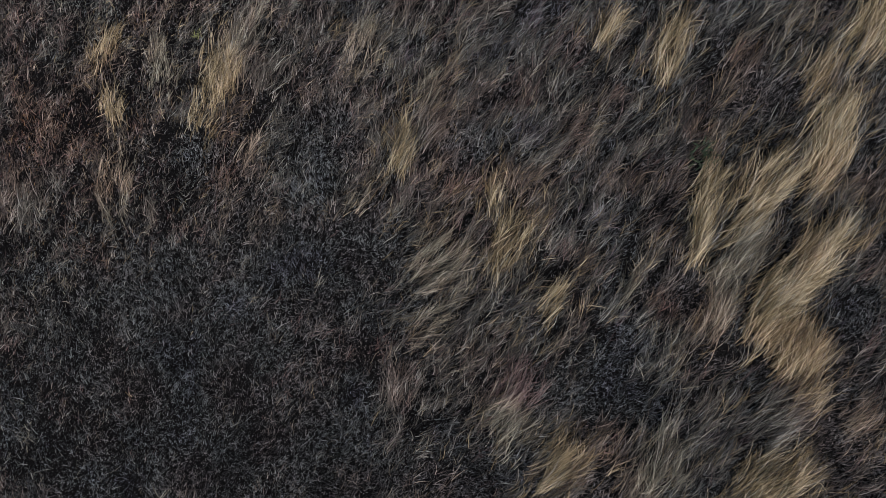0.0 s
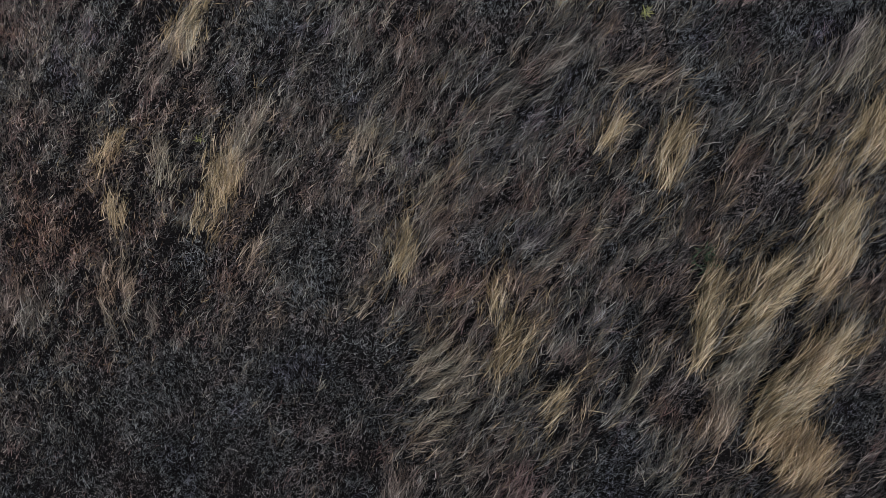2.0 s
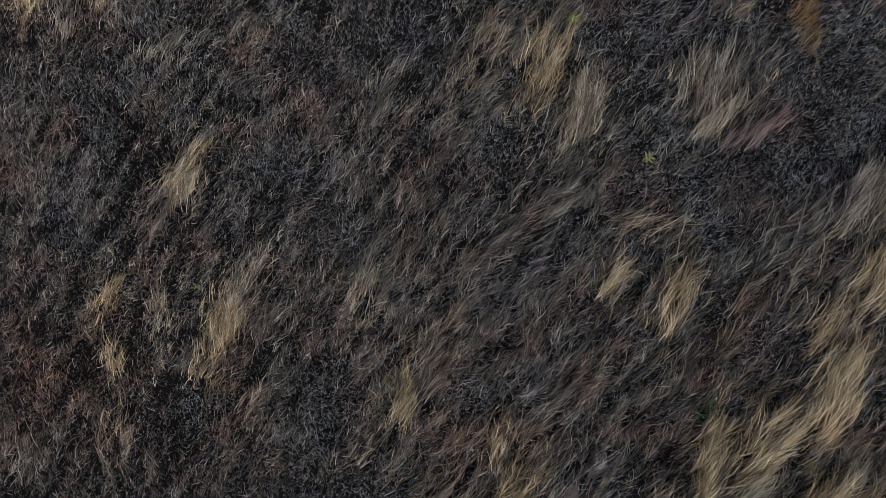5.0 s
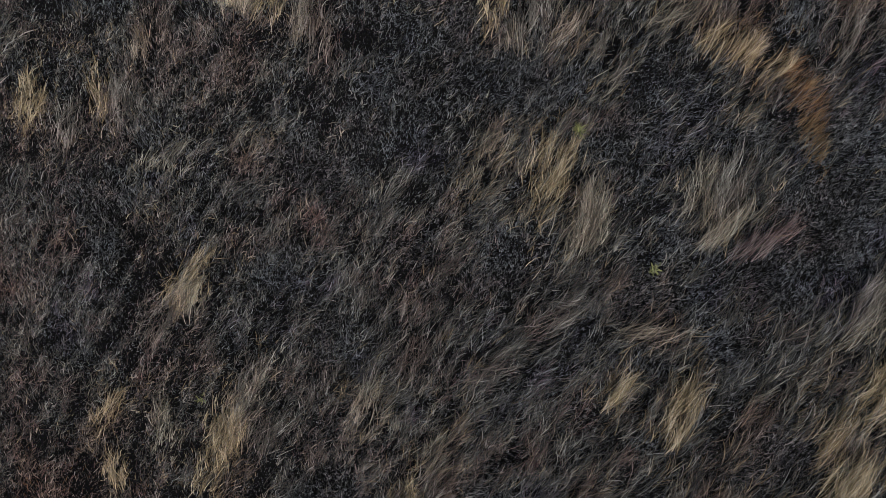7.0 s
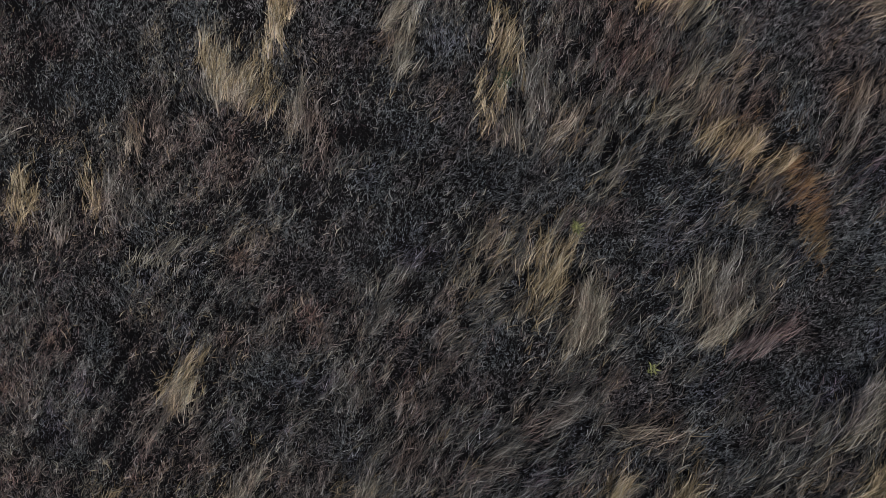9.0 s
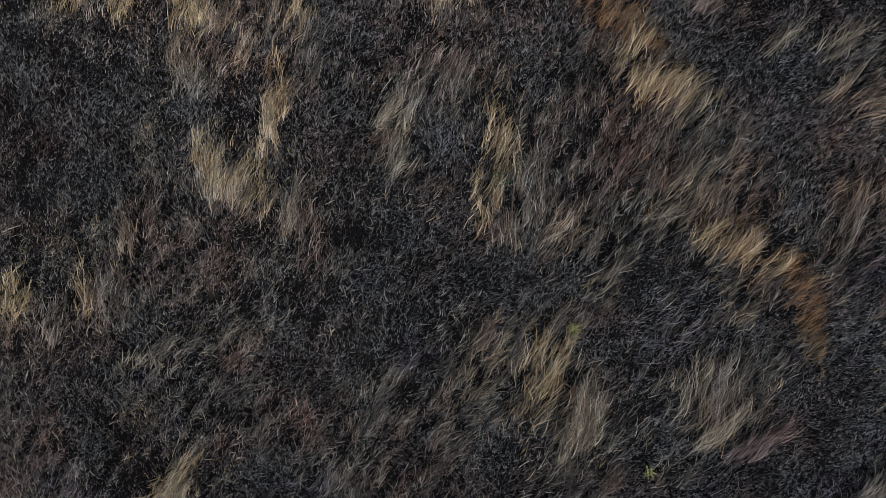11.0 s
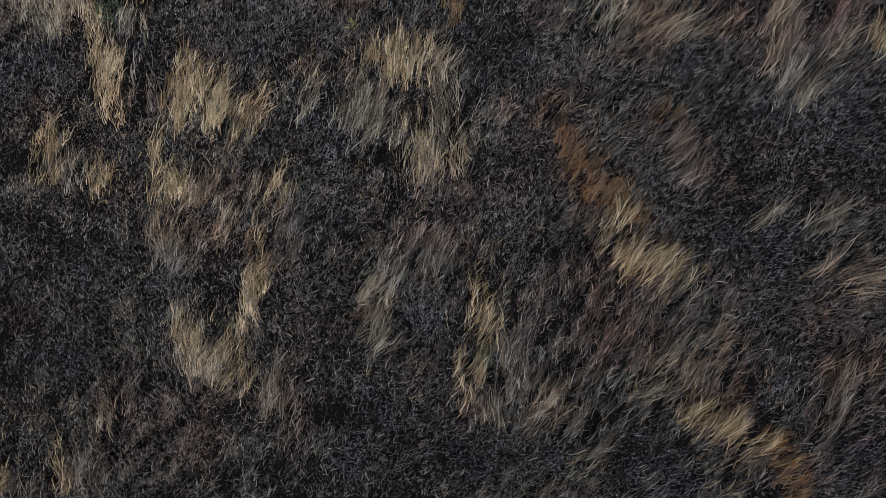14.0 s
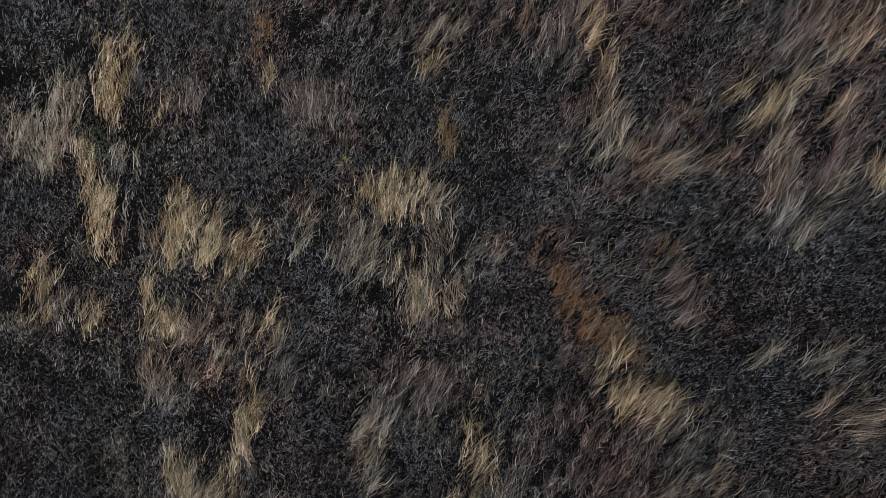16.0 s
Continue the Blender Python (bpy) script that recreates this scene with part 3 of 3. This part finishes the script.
clump(STRAW, -3.94, 13.57, 0.43, 0.16, 95, 74, 1.5)
clump(STRAW, -3.70, 13.93, 0.22, 0.13, 80, 70)
clump(STRAW, -4.02, 11.87, 0.52, 0.15, 92, 77, 2.3)
clump(STRAW, -4.19, 12.43, 0.36, 0.10, 90, 79)
clump(BLOND, -3.75, 12.61, 0.25, 0.18, 90, 70)
clump(TAN, -3.56, 11.73, 0.43, 0.20, 90, 80)
clump(STRAW, -3.51, 13.00, 0.29, 0.13, 60, 65)
clump(STRAW, -3.08, 11.72, 0.38, 0.18, 80, 66, 2.0)
clump(STRAW, -2.68, 11.56, 0.34, 0.16, 75, 60, 1.6)
clump(STRAW, -2.29, 11.46, 0.38, 0.22, 60, 52, 1.2)
clump(TAN, -2.95, 13.43, 0.25, 0.23, 75, 67)
clump(RUST, -2.02, 14.22, 0.36, 0.16, 80, 74)
clump(STRAW, -1.92, 13.69, 0.14, 0.06, 80, 69)
clump(TAN, -1.32, 13.37, 0.42, 0.26, 0, 71, 0.8)
clump(BLOND, -1.44, 11.81, 0.36, 0.17, 70, 56)
clump(BLOND, -1.09, 11.53, 0.22, 0.14, 80, 67)
clump(STRAW, -0.39, 12.13, 0.36, 0.25, 0, 86, 2.0)
clump(BLOND, -0.07, 12.10, 0.29, 0.17, 10, 74, 1.4)
clump(BLOND, -0.81, 11.88, 0.36, 0.20, 100, 82)
clump(BLOND, 0.18, 12.14, 0.27, 0.10, -15, 30)
clump(BLOND, -0.73, 11.42, 0.43, 0.30, 70, 67)
clump(STRAW, -0.13, 11.15, 0.32, 0.16, 100, 79)
clump(BLOND, 0.22, 11.54, 0.49, 0.17, 100, 95)
clump(RUST, 0.40, 10.90, 0.14, 0.09, 90, 80)
clump(RUST, 0.32, 12.88, 0.30, 0.13, 100, 70)
clump(STRAW, 0.18, 13.88, 0.18, 0.12, 70, 60)
clump(BLOND, 0.31, 14.30, 0.29, 0.17, 45, 45)
clump(BLOND, 1.37, 14.52, 0.29, 0.14, 70, 73)
clump(TAN, 1.80, 14.17, 0.43, 0.27, 65, 69)
clump(STRAW, 2.24, 14.17, 0.36, 0.13, 100, 65)
clump(BLOND, 2.33, 13.14, 0.40, 0.23, 90, 65, 1.5)
clump(TAN, 3.00, 12.96, 0.29, 0.12, 70, 67)
clump(BLOND, 3.00, 12.64, 0.65, 0.20, -10, 42)
clump(RUST, 3.10, 11.48, 0.19, 0.10, 0, 47)
clump(TAN, 3.29, 10.74, 0.36, 0.13, -65, 53)
clump(STRAW, 4.06, 13.54, 0.22, 0.09, 30, 50)
clump(STRAW, 4.43, 13.32, 0.33, 0.10, 40, 48, 1.7)
clump(BLOND, 4.52, 12.55, 0.76, 0.17, 82, 66, 1.6)
clump(TAN, 4.59, 12.19, 0.43, 0.17, 85, 71, 1.6)
clump(BLOND, 4.83, 11.73, 0.26, 0.12, 40, 54, 0.8)
clump(BLOND, 5.33, 13.33, 0.29, 0.13, 60, 58, 1.3)
clump(TAN, 4.84, 14.32, 0.43, 0.27, 55, 67)
clump(BLOND, 5.48, 14.18, 0.51, 0.27, 45, 55)
clump(RUSSET, 5.19, 12.69, 0.29, 0.14, 60, 67)
clump(STRAW, 5.75, 12.48, 0.14, 0.10, 70, 84)
clump(BLOND, 5.33, 12.41, 0.29, 0.11, 30, 43)
clump(BLOND, 0.17, 14.16, 0.36, 0.10, 60, 58, 1.2)
clump(BLOND, -3.38, 4.27, 0.26, 0.19, 70, 60, 1.2)
clump(STRAW, -4.35, 2.89, 0.16, 0.07, 60, 49, 1.2)
clump(TAN, -2.57, 3.22, 0.36, 0.22, 90, 56, 1.2)

LONG = LONG * KEEP * (1.04 - 0.066 * GX) / np.maximum(1.0, LONG.sum(0) / 1.1)
FLOW = np.arctan2(FLOW_S, FLOW_C)


REDNESS = 0.16 * np.clip(GX / 2, 0, 1) * np.clip(GY - 6.5, 0, 1) + 0.9 * LONG[RUSSET] + 0.85 * LONG[RUST] - 1.0 * LONG[HEATH] + 0.03 - 0.15 * np.clip(1.6 - np.abs(GY - 5.5) / 2, 0, 1)


def look_up(field, x, y):
    return field[np.clip(((y - Y0) / CELL).astype(int), 0, NY - 1), np.clip(((x - X0) / CELL).astype(int), 0, NX - 1)]


# ---- blades ----
def wisps(x, y, heading, each, across, fan, close=0.0):
    """Turns each place into a small wisp of blades that leave the ground together and close towards their tips. Returns places, headings and tones."""
    n = len(x)
    x, y, heading = np.repeat(x, each), np.repeat(y, each), np.repeat(heading, each)
    off = RNG.normal(0, across, n * each)
    back = RNG.normal(0, across * 4.0, n * each)
    x, y = x - off * np.sin(heading) + back * np.cos(heading), y + off * np.cos(heading) + back * np.sin(heading)
    tone = 0.42 * np.repeat(RNG.beta(0.6, 0.65, n), each) + 0.58 * RNG.beta(0.55, 0.6, n * each)
    return x, y, heading - close * off + RNG.normal(0, fan, n * each), tone


def sweep(x, y):
    """The sideways bend that neighbouring blades share."""
    return 0.65 * noise_at(x, y, 0.42, 82) + 0.55 * noise_at(x, y, 0.14, 83)


def red_share(x, y):
    """How far the growth at a place leans to reddish brown (to 1) or to bluish purple (to -1)."""
    return np.clip(look_up(REDNESS, x, y) + 0.55 * noise_at(x, y, 0.55, 85) + 0.3 * noise_at(x, y, 0.16, 86), -1, 1)


def blades(name, x, y, heading, length, width, rise, fall, curl, tone, material, steps, origin=(0, 0)):
    """One mesh of narrow tapered blades: they leave the ground at the angle rise, bend to fall at the tip, and curl sideways."""
    n = len(x)
    px, py, pz = x - origin[0], y - origin[1], relief(x, y) - 0.01
    tw = RNG.uniform(-0.9, 0.9, n)
    rings = []
    for k in range(steps + 1):
        s = k / steps
        az = heading + curl * s
        el = rise + (fall - rise) * s
        if k:
            st = length / steps
            px, py, pz = px + st * np.cos(el) * np.cos(az), py + st * np.cos(el) * np.sin(az), pz + st * np.sin(el)
            pz = np.maximum(pz, 0.012)
        half = width * (0.42, 0.5, 0.36, 0.3)[min(k, 3)]
        wx, wy, wz = -np.sin(az) * np.cos(tw), np.cos(az) * np.cos(tw), np.sin(tw)
        if k < steps:
            rings += [np.stack([px - half * wx, py - half * wy, pz - half * wz], 1), np.stack([px + half * wx, py + half * wy, pz + half * wz], 1)]
        else:
            rings.append(np.stack([px, py, pz], 1))
    per = 2 * steps + 1
    verts = np.stack(rings, 1).reshape(-1, 3)
    base = (np.arange(n) * per)[:, None]
    pattern, counts = [], []
    for k in range(steps - 1):
        pattern += [2 * k, 2 * k + 1, 2 * k + 3, 2 * k + 2]
        counts.append(4)
    pattern += [2 * steps - 2, 2 * steps - 1, 2 * steps]
    counts.append(3)
    loops = (base + np.array(pattern)[None]).ravel()
    totals = np.tile(counts, n)
    starts = np.concatenate([[0], np.cumsum(totals)[:-1]])
    me = bpy.data.meshes.new(name)
    me.vertices.add(len(verts))
    me.vertices.foreach_set("co", verts.astype(np.float32).ravel())
    me.loops.add(len(loops))
    me.loops.foreach_set("vertex_index", loops.astype(np.int32))
    me.polygons.add(len(totals))
    me.polygons.foreach_set("loop_start", starts.astype(np.int32))
    me.polygons.foreach_set("loop_total", totals.astype(np.int32))
    me.update()
    me.validate()
    me.attributes.new("blade_tone", "FLOAT", "POINT").data.foreach_set("value", np.repeat(tone, per).astype(np.float32))
    me.attributes.new("blade_red", "FLOAT", "POINT").data.foreach_set("value", np.repeat(red_share(x, y), per).astype(np.float32))
    me.materials.append(material)
    ob = new(name, me)
    ob.location = (origin[0], origin[1], 0)
    return ob


def spread(n):
    """Places all over the meadow, straying a little past its border."""
    x, y = RNG.uniform(X0, X1, n), RNG.uniform(Y0, Y1, n)
    near = np.minimum(np.minimum(x - X0, X1 - x), np.minimum(y - Y0, Y1 - y)) < 0.4
    return x + near * RNG.normal(0, 0.3, n), y + near * RNG.normal(0, 0.3, n)


# ---- ground ----
def ground_sheet():
    axis = np.concatenate([-np.geomspace(600, 9, 14), np.arange(-8, 8.01, 0.25), np.geomspace(9, 600, 14)])
    bm = bmesh.new()
    grid = []
    for v in axis:
        row = []
        for u in axis:
            z = float(relief(np.array([u]), np.array([v * 1.4 + 5.7]))[0]) if abs(u) < 9 and abs(v) < 9 else 0.0
            row.append(bm.verts.new((u, v * 1.4 + 5.7, z)))
        grid.append(row)
    for i in range(len(axis) - 1):
        for j in range(len(axis) - 1):
            face = bm.faces.new((grid[i][j], grid[i][j + 1], grid[i + 1][j + 1], grid[i + 1][j]))
            face.smooth = True
            c = face.calc_center_median()
            face.material_index = 0 if X0 + 0.4 < c.x < X1 - 0.4 and Y0 + 0.4 < c.y < Y1 - 0.4 else 1
    me = bpy.data.meshes.new("ground")
    bm.to_mesh(me)
    bm.free()
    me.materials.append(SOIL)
    me.materials.append(FAR)
    return tagged(new("ground", me), "soil and thatch under the meadow grass, coloured near black as gap shade", "ground", kind="structure")


ground_sheet()

# ---- the grass that covers all ----
def streaks(x, y, heading, seed, long=0.34, broad=0.06):
    """Noise from -1 to 1, drawn out along the lie of the grass, which is taken at the nearest of a few headings."""
    out, total = np.zeros(len(x)), np.full(len(x), 1e-6)
    for k, degrees in enumerate((10, 35, 60, 85, 110)):
        c, s = math.cos(radians(degrees)), math.sin(radians(degrees))
        w = np.clip(1 - np.abs(np.degrees(heading) - degrees) / 25, 0, 1)
        out += w * noise_at((x * c + y * s) / long, (y * c - x * s) / broad, 1.0, seed + k)
        total += w
    return out / total


TALL = LONG.sum(0)
# many, length, width, bends, tone, hidden share under the long grass;
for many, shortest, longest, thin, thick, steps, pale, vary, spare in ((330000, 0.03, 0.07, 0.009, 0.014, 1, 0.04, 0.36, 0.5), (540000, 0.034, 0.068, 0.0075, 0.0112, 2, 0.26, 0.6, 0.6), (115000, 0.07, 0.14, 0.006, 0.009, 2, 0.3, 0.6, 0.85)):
    x, y = spread(many)
    ok = RNG.uniform(0, 1, many) > spare * np.clip(1.3 * look_up(TALL, x, y) - 0.3, 0, 1)
    x, y = x[ok], y[ok]
    many = len(x)
    head = 0.35 + 0.6 * look_up(FLOW, x, y) + 0.6 * noise_at(x, y, 0.5, 61) + 0.7 * noise_at(x, y, 0.09, 63) + RNG.normal(0, 0.5, many)
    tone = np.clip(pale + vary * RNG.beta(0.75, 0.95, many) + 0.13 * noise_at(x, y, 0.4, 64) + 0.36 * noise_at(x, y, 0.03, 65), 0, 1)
    grown = RNG.uniform(shortest, longest, many) * (1 + 0.25 * noise_at(x, y, 0.5, 62))
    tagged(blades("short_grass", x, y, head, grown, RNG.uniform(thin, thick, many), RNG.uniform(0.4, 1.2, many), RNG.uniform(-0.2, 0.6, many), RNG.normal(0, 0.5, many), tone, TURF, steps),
           "short dark grey turf blades covering the meadow", "grass", kind="stuff")

NAMES = ["straw", "blond", "tan", "russet", "rust", "grey", "purplish"]


def long_grass(kind, west):
    """Long grass of one colour over one half of the meadow: finer and looser in the west, longer and combed in the east."""
    n = int((700 if west else 560) * 1.4 * (X1 - X0) * (Y1 - Y0))
    x, y = spread(n)
    flow = look_up(FLOW, x, y)
    grain = streaks(x, y, flow, 91)
    amount = look_up(LONG[kind], x, y)
    ok = (RNG.uniform(0, 1.4, n) < amount * (0.60 + 0.95 * grain + 0.85 * noise_at(x, y, 0.12, 87))) & ((x + RNG.normal(0, 0.6, n) < -1.0) == west)
    x, y, flow, grain, amount = x[ok], y[ok], flow[ok], grain[ok], amount[ok]
    loose = np.clip(0.36 - 0.30 * amount - 0.045 * x, 0.10, 0.60)
    each = 3 if west else 4
    x, y, heading, tone = wisps(x, y, flow + 0.3 * noise_at(x, y, 0.3, 71) + RNG.normal(0, 1, len(x)) * loose, each, 0.015, 0.22, 2.0)
    n = len(x)
    grain = np.repeat(grain, each)
    tone = np.clip(tone + 0.2 * grain, 0, 1) ** 1.3
    length = (1.0, 1.0, 0.86, 0.86, 0.5, 0.82, 0.5)[kind] * RNG.uniform(0.10, 0.30, n) * np.clip(1.0 + 0.10 * x, 0.65, 1.35) * np.clip(1.22 - 0.06 * y, 0.6, 1.1)
    # roots are set back so that the bent tops lie over the place
    x, y = x - 0.4 * length * np.cos(heading), y - 0.4 * length * np.sin(heading)
    tagged(blades("long_grass", x, y, heading - 0.4 * sweep(x, y), length, RNG.uniform(0.005, 0.0085, n), RNG.uniform(0.5, 1.1, n), RNG.uniform(-0.45, 0.25, n), 0.8 * sweep(x, y) + RNG.normal(0, 0.42, n), tone, KINDS[kind][0], 2 if west else 3),
           ("fine loose " if west else "long combed ") + NAMES[kind] + " grass blades bent over the turf", "grass", kind="stuff")


for kind in range(7):
    long_grass(kind, True)
    long_grass(kind, False)


# ---- thinner grass that carries the meadow on past its middle ----
for kind, n in ((GREY, 23000), (TAN, 18000), (BLOND, 10000)):
    x, y = RNG.normal(0.2, 8.0, n), RNG.normal(5.7, 9.5, n)
    edge = 0.55 + 0.35 * noise_at(x, y, 0.7, 93)
    ok = ((x < X0 + edge) | (x > X1 - edge) | (y < Y0 + edge) | (y > Y1 - edge)) & (noise_at(x, y, 1.1, 95 + kind) > -0.3)
    x, y = x[ok], y[ok]
    x, y, heading, tone = wisps(x, y, 1.0 + 0.4 * noise_at(x, y, 1.5, 99) + RNG.normal(0, 0.3, len(x)), 3, 0.02, 0.2)
    n = len(x)
    tagged(blades("outer_grass", x, y, heading, RNG.uniform(0.15, 0.36, n), RNG.uniform(0.008, 0.015, n), RNG.uniform(0.6, 1.2, n), RNG.uniform(-0.4, 0.3, n), RNG.normal(0, 0.3, n), tone, KINDS[kind][0], 2),
           "thin " + NAMES[kind] + " grass on the open meadow around", "grass", kind="stuff")


# ---- tussocks ----
def tussock(kind, cx, cy, a, b, axis, heading, lush):
    """A tussock of leaf blades with a few longer pale stalks over them."""
    thing = tagged(new("grass_tussock"), KINDS[kind][1], "grass tussock", "tussocks in the meadow")
    thing.location = (cx, cy, 0)
    grow = 0.9 if kind == STRAW else 0.8
    for name, many, each, lengths, widths in (("foliage", 360, 5, (0.17, 0.42), (0.005, 0.008)), ("straw", 150, 1, (0.24, 0.44), (0.005, 0.008))):
        n = int(many * a * b * 12 * lush * (1.2 if kind == STRAW else 1.7 if kind == RUST else 1.0)) + 4
        x, y = RNG.uniform(-1.7, 1.7, n), RNG.uniform(-1.7, 1.7, n)
        c, s = math.cos(radians(axis)), math.sin(radians(axis))
        x, y = cx + x * a * c - y * b * s, cy + x * a * s + y * b * c
        grain = streaks(x, y, np.full(n, radians(heading)), 91)
        ok = RNG.uniform(0, 1, n) < ragged(x, y, cx, cy, 0.85 * grow * a, 0.85 * grow * b, axis, 1.2) * (0.72 + 1.0 * grain + 0.6 * noise_at(x, y, 0.11, 88))
        x, y, grain = x[ok], y[ok], grain[ok]
        if len(x) == 0:
            continue
        lie = 0.7 * radians(heading) + 0.3 * look_up(FLOW, x, y) + 0.3 * noise_at(x, y, 0.35, 81) + RNG.normal(0, 0.12, len(x))
        x, y, lie, tone = wisps(x, y, lie, each, 0.015, 0.17, 2.0)
        n = len(x)
        tone = np.clip(tone + 0.25 * np.repeat(grain, each) + 0.2 * noise_at(x, y, 0.09, 89) + (0.16 if each == 1 else 0.06) + 0.06 * (lush - 1) + (0.04 if kind == STRAW else 0), 0, 1)
        length = (0.55 if kind == RUST else 1.0) * RNG.uniform(*lengths, n) * min(1.35, max(0.8, 1.05 + 0.06 * cx)) * min(1.1, max(0.82, 1.16 - 0.035 * cy))
        # roots are set back so that the bent tops lie over the place
        x, y = x - 0.4 * length * np.cos(lie), y - 0.4 * length * np.sin(lie)
        leaf = blades(name, x, y, lie - 0.4 * sweep(x, y), length, RNG.uniform(*widths, n), RNG.uniform(0.75, 1.3, n), RNG.uniform(-0.3, 0.45, n), 0.8 * sweep(x, y) + RNG.normal(0, 0.3, n), tone, KINDS[BLOND if each == 1 and kind == STRAW else kind][0], 3, (cx, cy))
        leaf.location = (0, 0, 0)
        leaf.parent = thing
        tagged(leaf, kind="stuff")


for each in CLUMPS:
    tussock(*each)


# ---- green weeds ----
def part(name, bm, material, parent, label=""):
    me = bpy.data.meshes.new(name)
    bm.to_mesh(me)
    bm.free()
    me.materials.append(material)
    ob = new(name, me)
    ob.parent = parent
    return tagged(ob, label) if label else ob


def leaf_shape(length, width, rise, droop):
    """A narrow leaf folded along its middle rib, that rises and bends over."""
    bm = bmesh.new()
    rows, x, z = [], 0.0, 0.0
    for k in range(6):
        s = k / 5
        el = rise + (droop - rise) * s
        half = width * 0.5 * math.sin(math.pi * min(0.97, 0.12 + 0.88 * s)) ** 0.8
        rows.append([bm.verts.new(p) for p in ((x, -half, z + 0.35 * half), (x, 0, z), (x, half, z + 0.35 * half))])
        x, z = x + length / 5 * math.cos(el), z + length / 5 * math.sin(el)
    for a, b in zip(rows, rows[1:]):
        for j in (0, 1):
            bm.faces.new((a[j], b[j], b[j + 1], a[j + 1])).smooth = True
    return bm


def leaf_mix(name, low, high):
    """Leaf colour that differs from leaf to leaf."""
    m = bpy.data.materials.new(name)
    m.use_nodes = True
    n, l = m.node_tree.nodes, m.node_tree.links
    info, grain, mix = n.new("ShaderNodeObjectInfo"), n.new("ShaderNodeTexNoise"), n.new("ShaderNodeMix")
    grain.inputs["Scale"].default_value = 60.0
    mix.data_type = "RGBA"
    mix.inputs["A"].default_value, mix.inputs["B"].default_value = (*low, 1), (*high, 1)
    both = n.new("ShaderNodeMath")
    both.operation = "MULTIPLY_ADD"
    both.inputs[1].default_value, both.inputs[2].default_value = 0.4, 0.0
    l.new(grain.outputs["Fac"], both.inputs[0])
    l.new(info.outputs["Random"], both.inputs[2])
    l.new(both.outputs["Value"], mix.inputs["Factor"])
    l.new(mix.outputs["Result"], n["Principled BSDF"].inputs["Base Color"])
    n["Principled BSDF"].inputs["Roughness"].default_value = 0.55
    n["Principled BSDF"].inputs["Specular IOR Level"].default_value = 0.2
    return m


LIME = leaf_mix("yellow_green_leaf", (0.10, 0.115, 0.035), (0.36, 0.37, 0.14))
DEEP = leaf_mix("dull_green_leaf", (0.026, 0.043, 0.025), (0.07, 0.10, 0.055))


def weed(x, y, many, reach, strew, material, label, low=0.5):
    thing = tagged(new("green_weed"), label, "weed", "green weeds in the grass")
    thing.location = (x, y, float(relief(np.array([x]), np.array([y]))[0]) + 0.02)
    for k in range(many):
        turn = 360.0 * k / many * 2.618 + random.uniform(-25, 25)
        leaf = part("leaf", leaf_shape(reach * random.uniform(0.45, 1.1), reach * random.uniform(0.07, 0.12), random.uniform(low, low + 0.8), random.uniform(-0.5, 0.5)), material, thing)
        out, way_out = strew * math.sqrt(random.random()), random.uniform(0, 6.28)
        leaf.matrix_basis = pose(out * math.cos(way_out), 1.2 * out * math.sin(way_out), 0.06 * random.random(), random.uniform(-20, 20), 0, turn)


weed(1.65, 6.46, 34, 0.13, 0.03, LIME, "yellow-green spiky weed rosette in dark turf", 0.6)
weed(-4.03, 12.74, 130, 0.10, 0.2, DEEP, "low dull green leafy weed among dry straw", 0.3)
weed(-0.95, 12.56, 16, 0.10, 0.06, LIME, "small yellow-green weed in dark turf")
weed(-3.16, 3.00, 12, 0.09, 0.05, LIME, "small yellow-green weed beside dry grass")
weed(2.60, 4.67, 22, 0.12, 0.05, LIME, "small yellow-green weed rosette in withered grass")
weed(3.36, 1.46, 60, 0.15, 0.15, DEEP, "tuft of dull green grassy weed among straw")
weed(0.72, 8.34, 60, 0.12, 0.10, DEEP, "small dull green weed beside straw grass")

# ---- dead twigs ----
BARK = leaf_mix("grey_bark", (0.20, 0.18, 0.17), (0.42, 0.39, 0.37))


def rod(length, thick, bend):
    """A thin tapered twig, slightly bent."""
    bm = bmesh.new()
    rings = []
    for k in range(6):
        s = k / 5
        r = thick * (1 - 0.6 * s)
        rings.append([bm.verts.new((length * s, bend * length * s * (1 - s) + r * math.cos(a), 0.03 * math.sin(3 * s) + r * math.sin(a))) for a in (0, 1.26, 2.51, 3.77, 5.03)])
    for a, b in zip(rings, rings[1:]):
        for j in range(5):
            bm.faces.new((a[j], b[j], b[(j + 1) % 5], a[(j + 1) % 5])).smooth = True
    bm.faces.new(rings[0][::-1])
    bm.faces.new(rings[-1])
    return bm


def twig(x, y, turn, length, forks):
    thing = tagged(new("dead_twig"), "thin grey dead twig lying on the turf", "twig", "dead twigs")
    thing.matrix_basis = pose(x, y, float(relief(np.array([x]), np.array([y]))[0]) + 0.10, 0, 0, turn)
    part("stem", rod(length, 0.006, 0.2), BARK, thing)
    for at, angle, share in forks:
        ob = part("side_shoot", rod(length * share, 0.0045, -0.2), BARK, thing)
        ob.matrix_basis = pose(length * at, 0.2 * length * at * (1 - at), 0.02, 0, 0, angle)


twig(0.98, 10.58, 65, 0.18, [(0.55, -50, 0.5), (0.3, 60, 0.6)])
twig(4.80, 3.72, 50, 0.42, [(0.35, 40, 0.5)])
twig(4.98, 3.90, 115, 0.30, [(0.5, -35, 0.4)])
twig(-2.33, -0.52, 42, 0.22, [(0.6, 35, 0.4)])
twig(-2.12, -0.78, 30, 0.20, [(0.4, 50, 0.5), (0.7, -30, 0.3)])
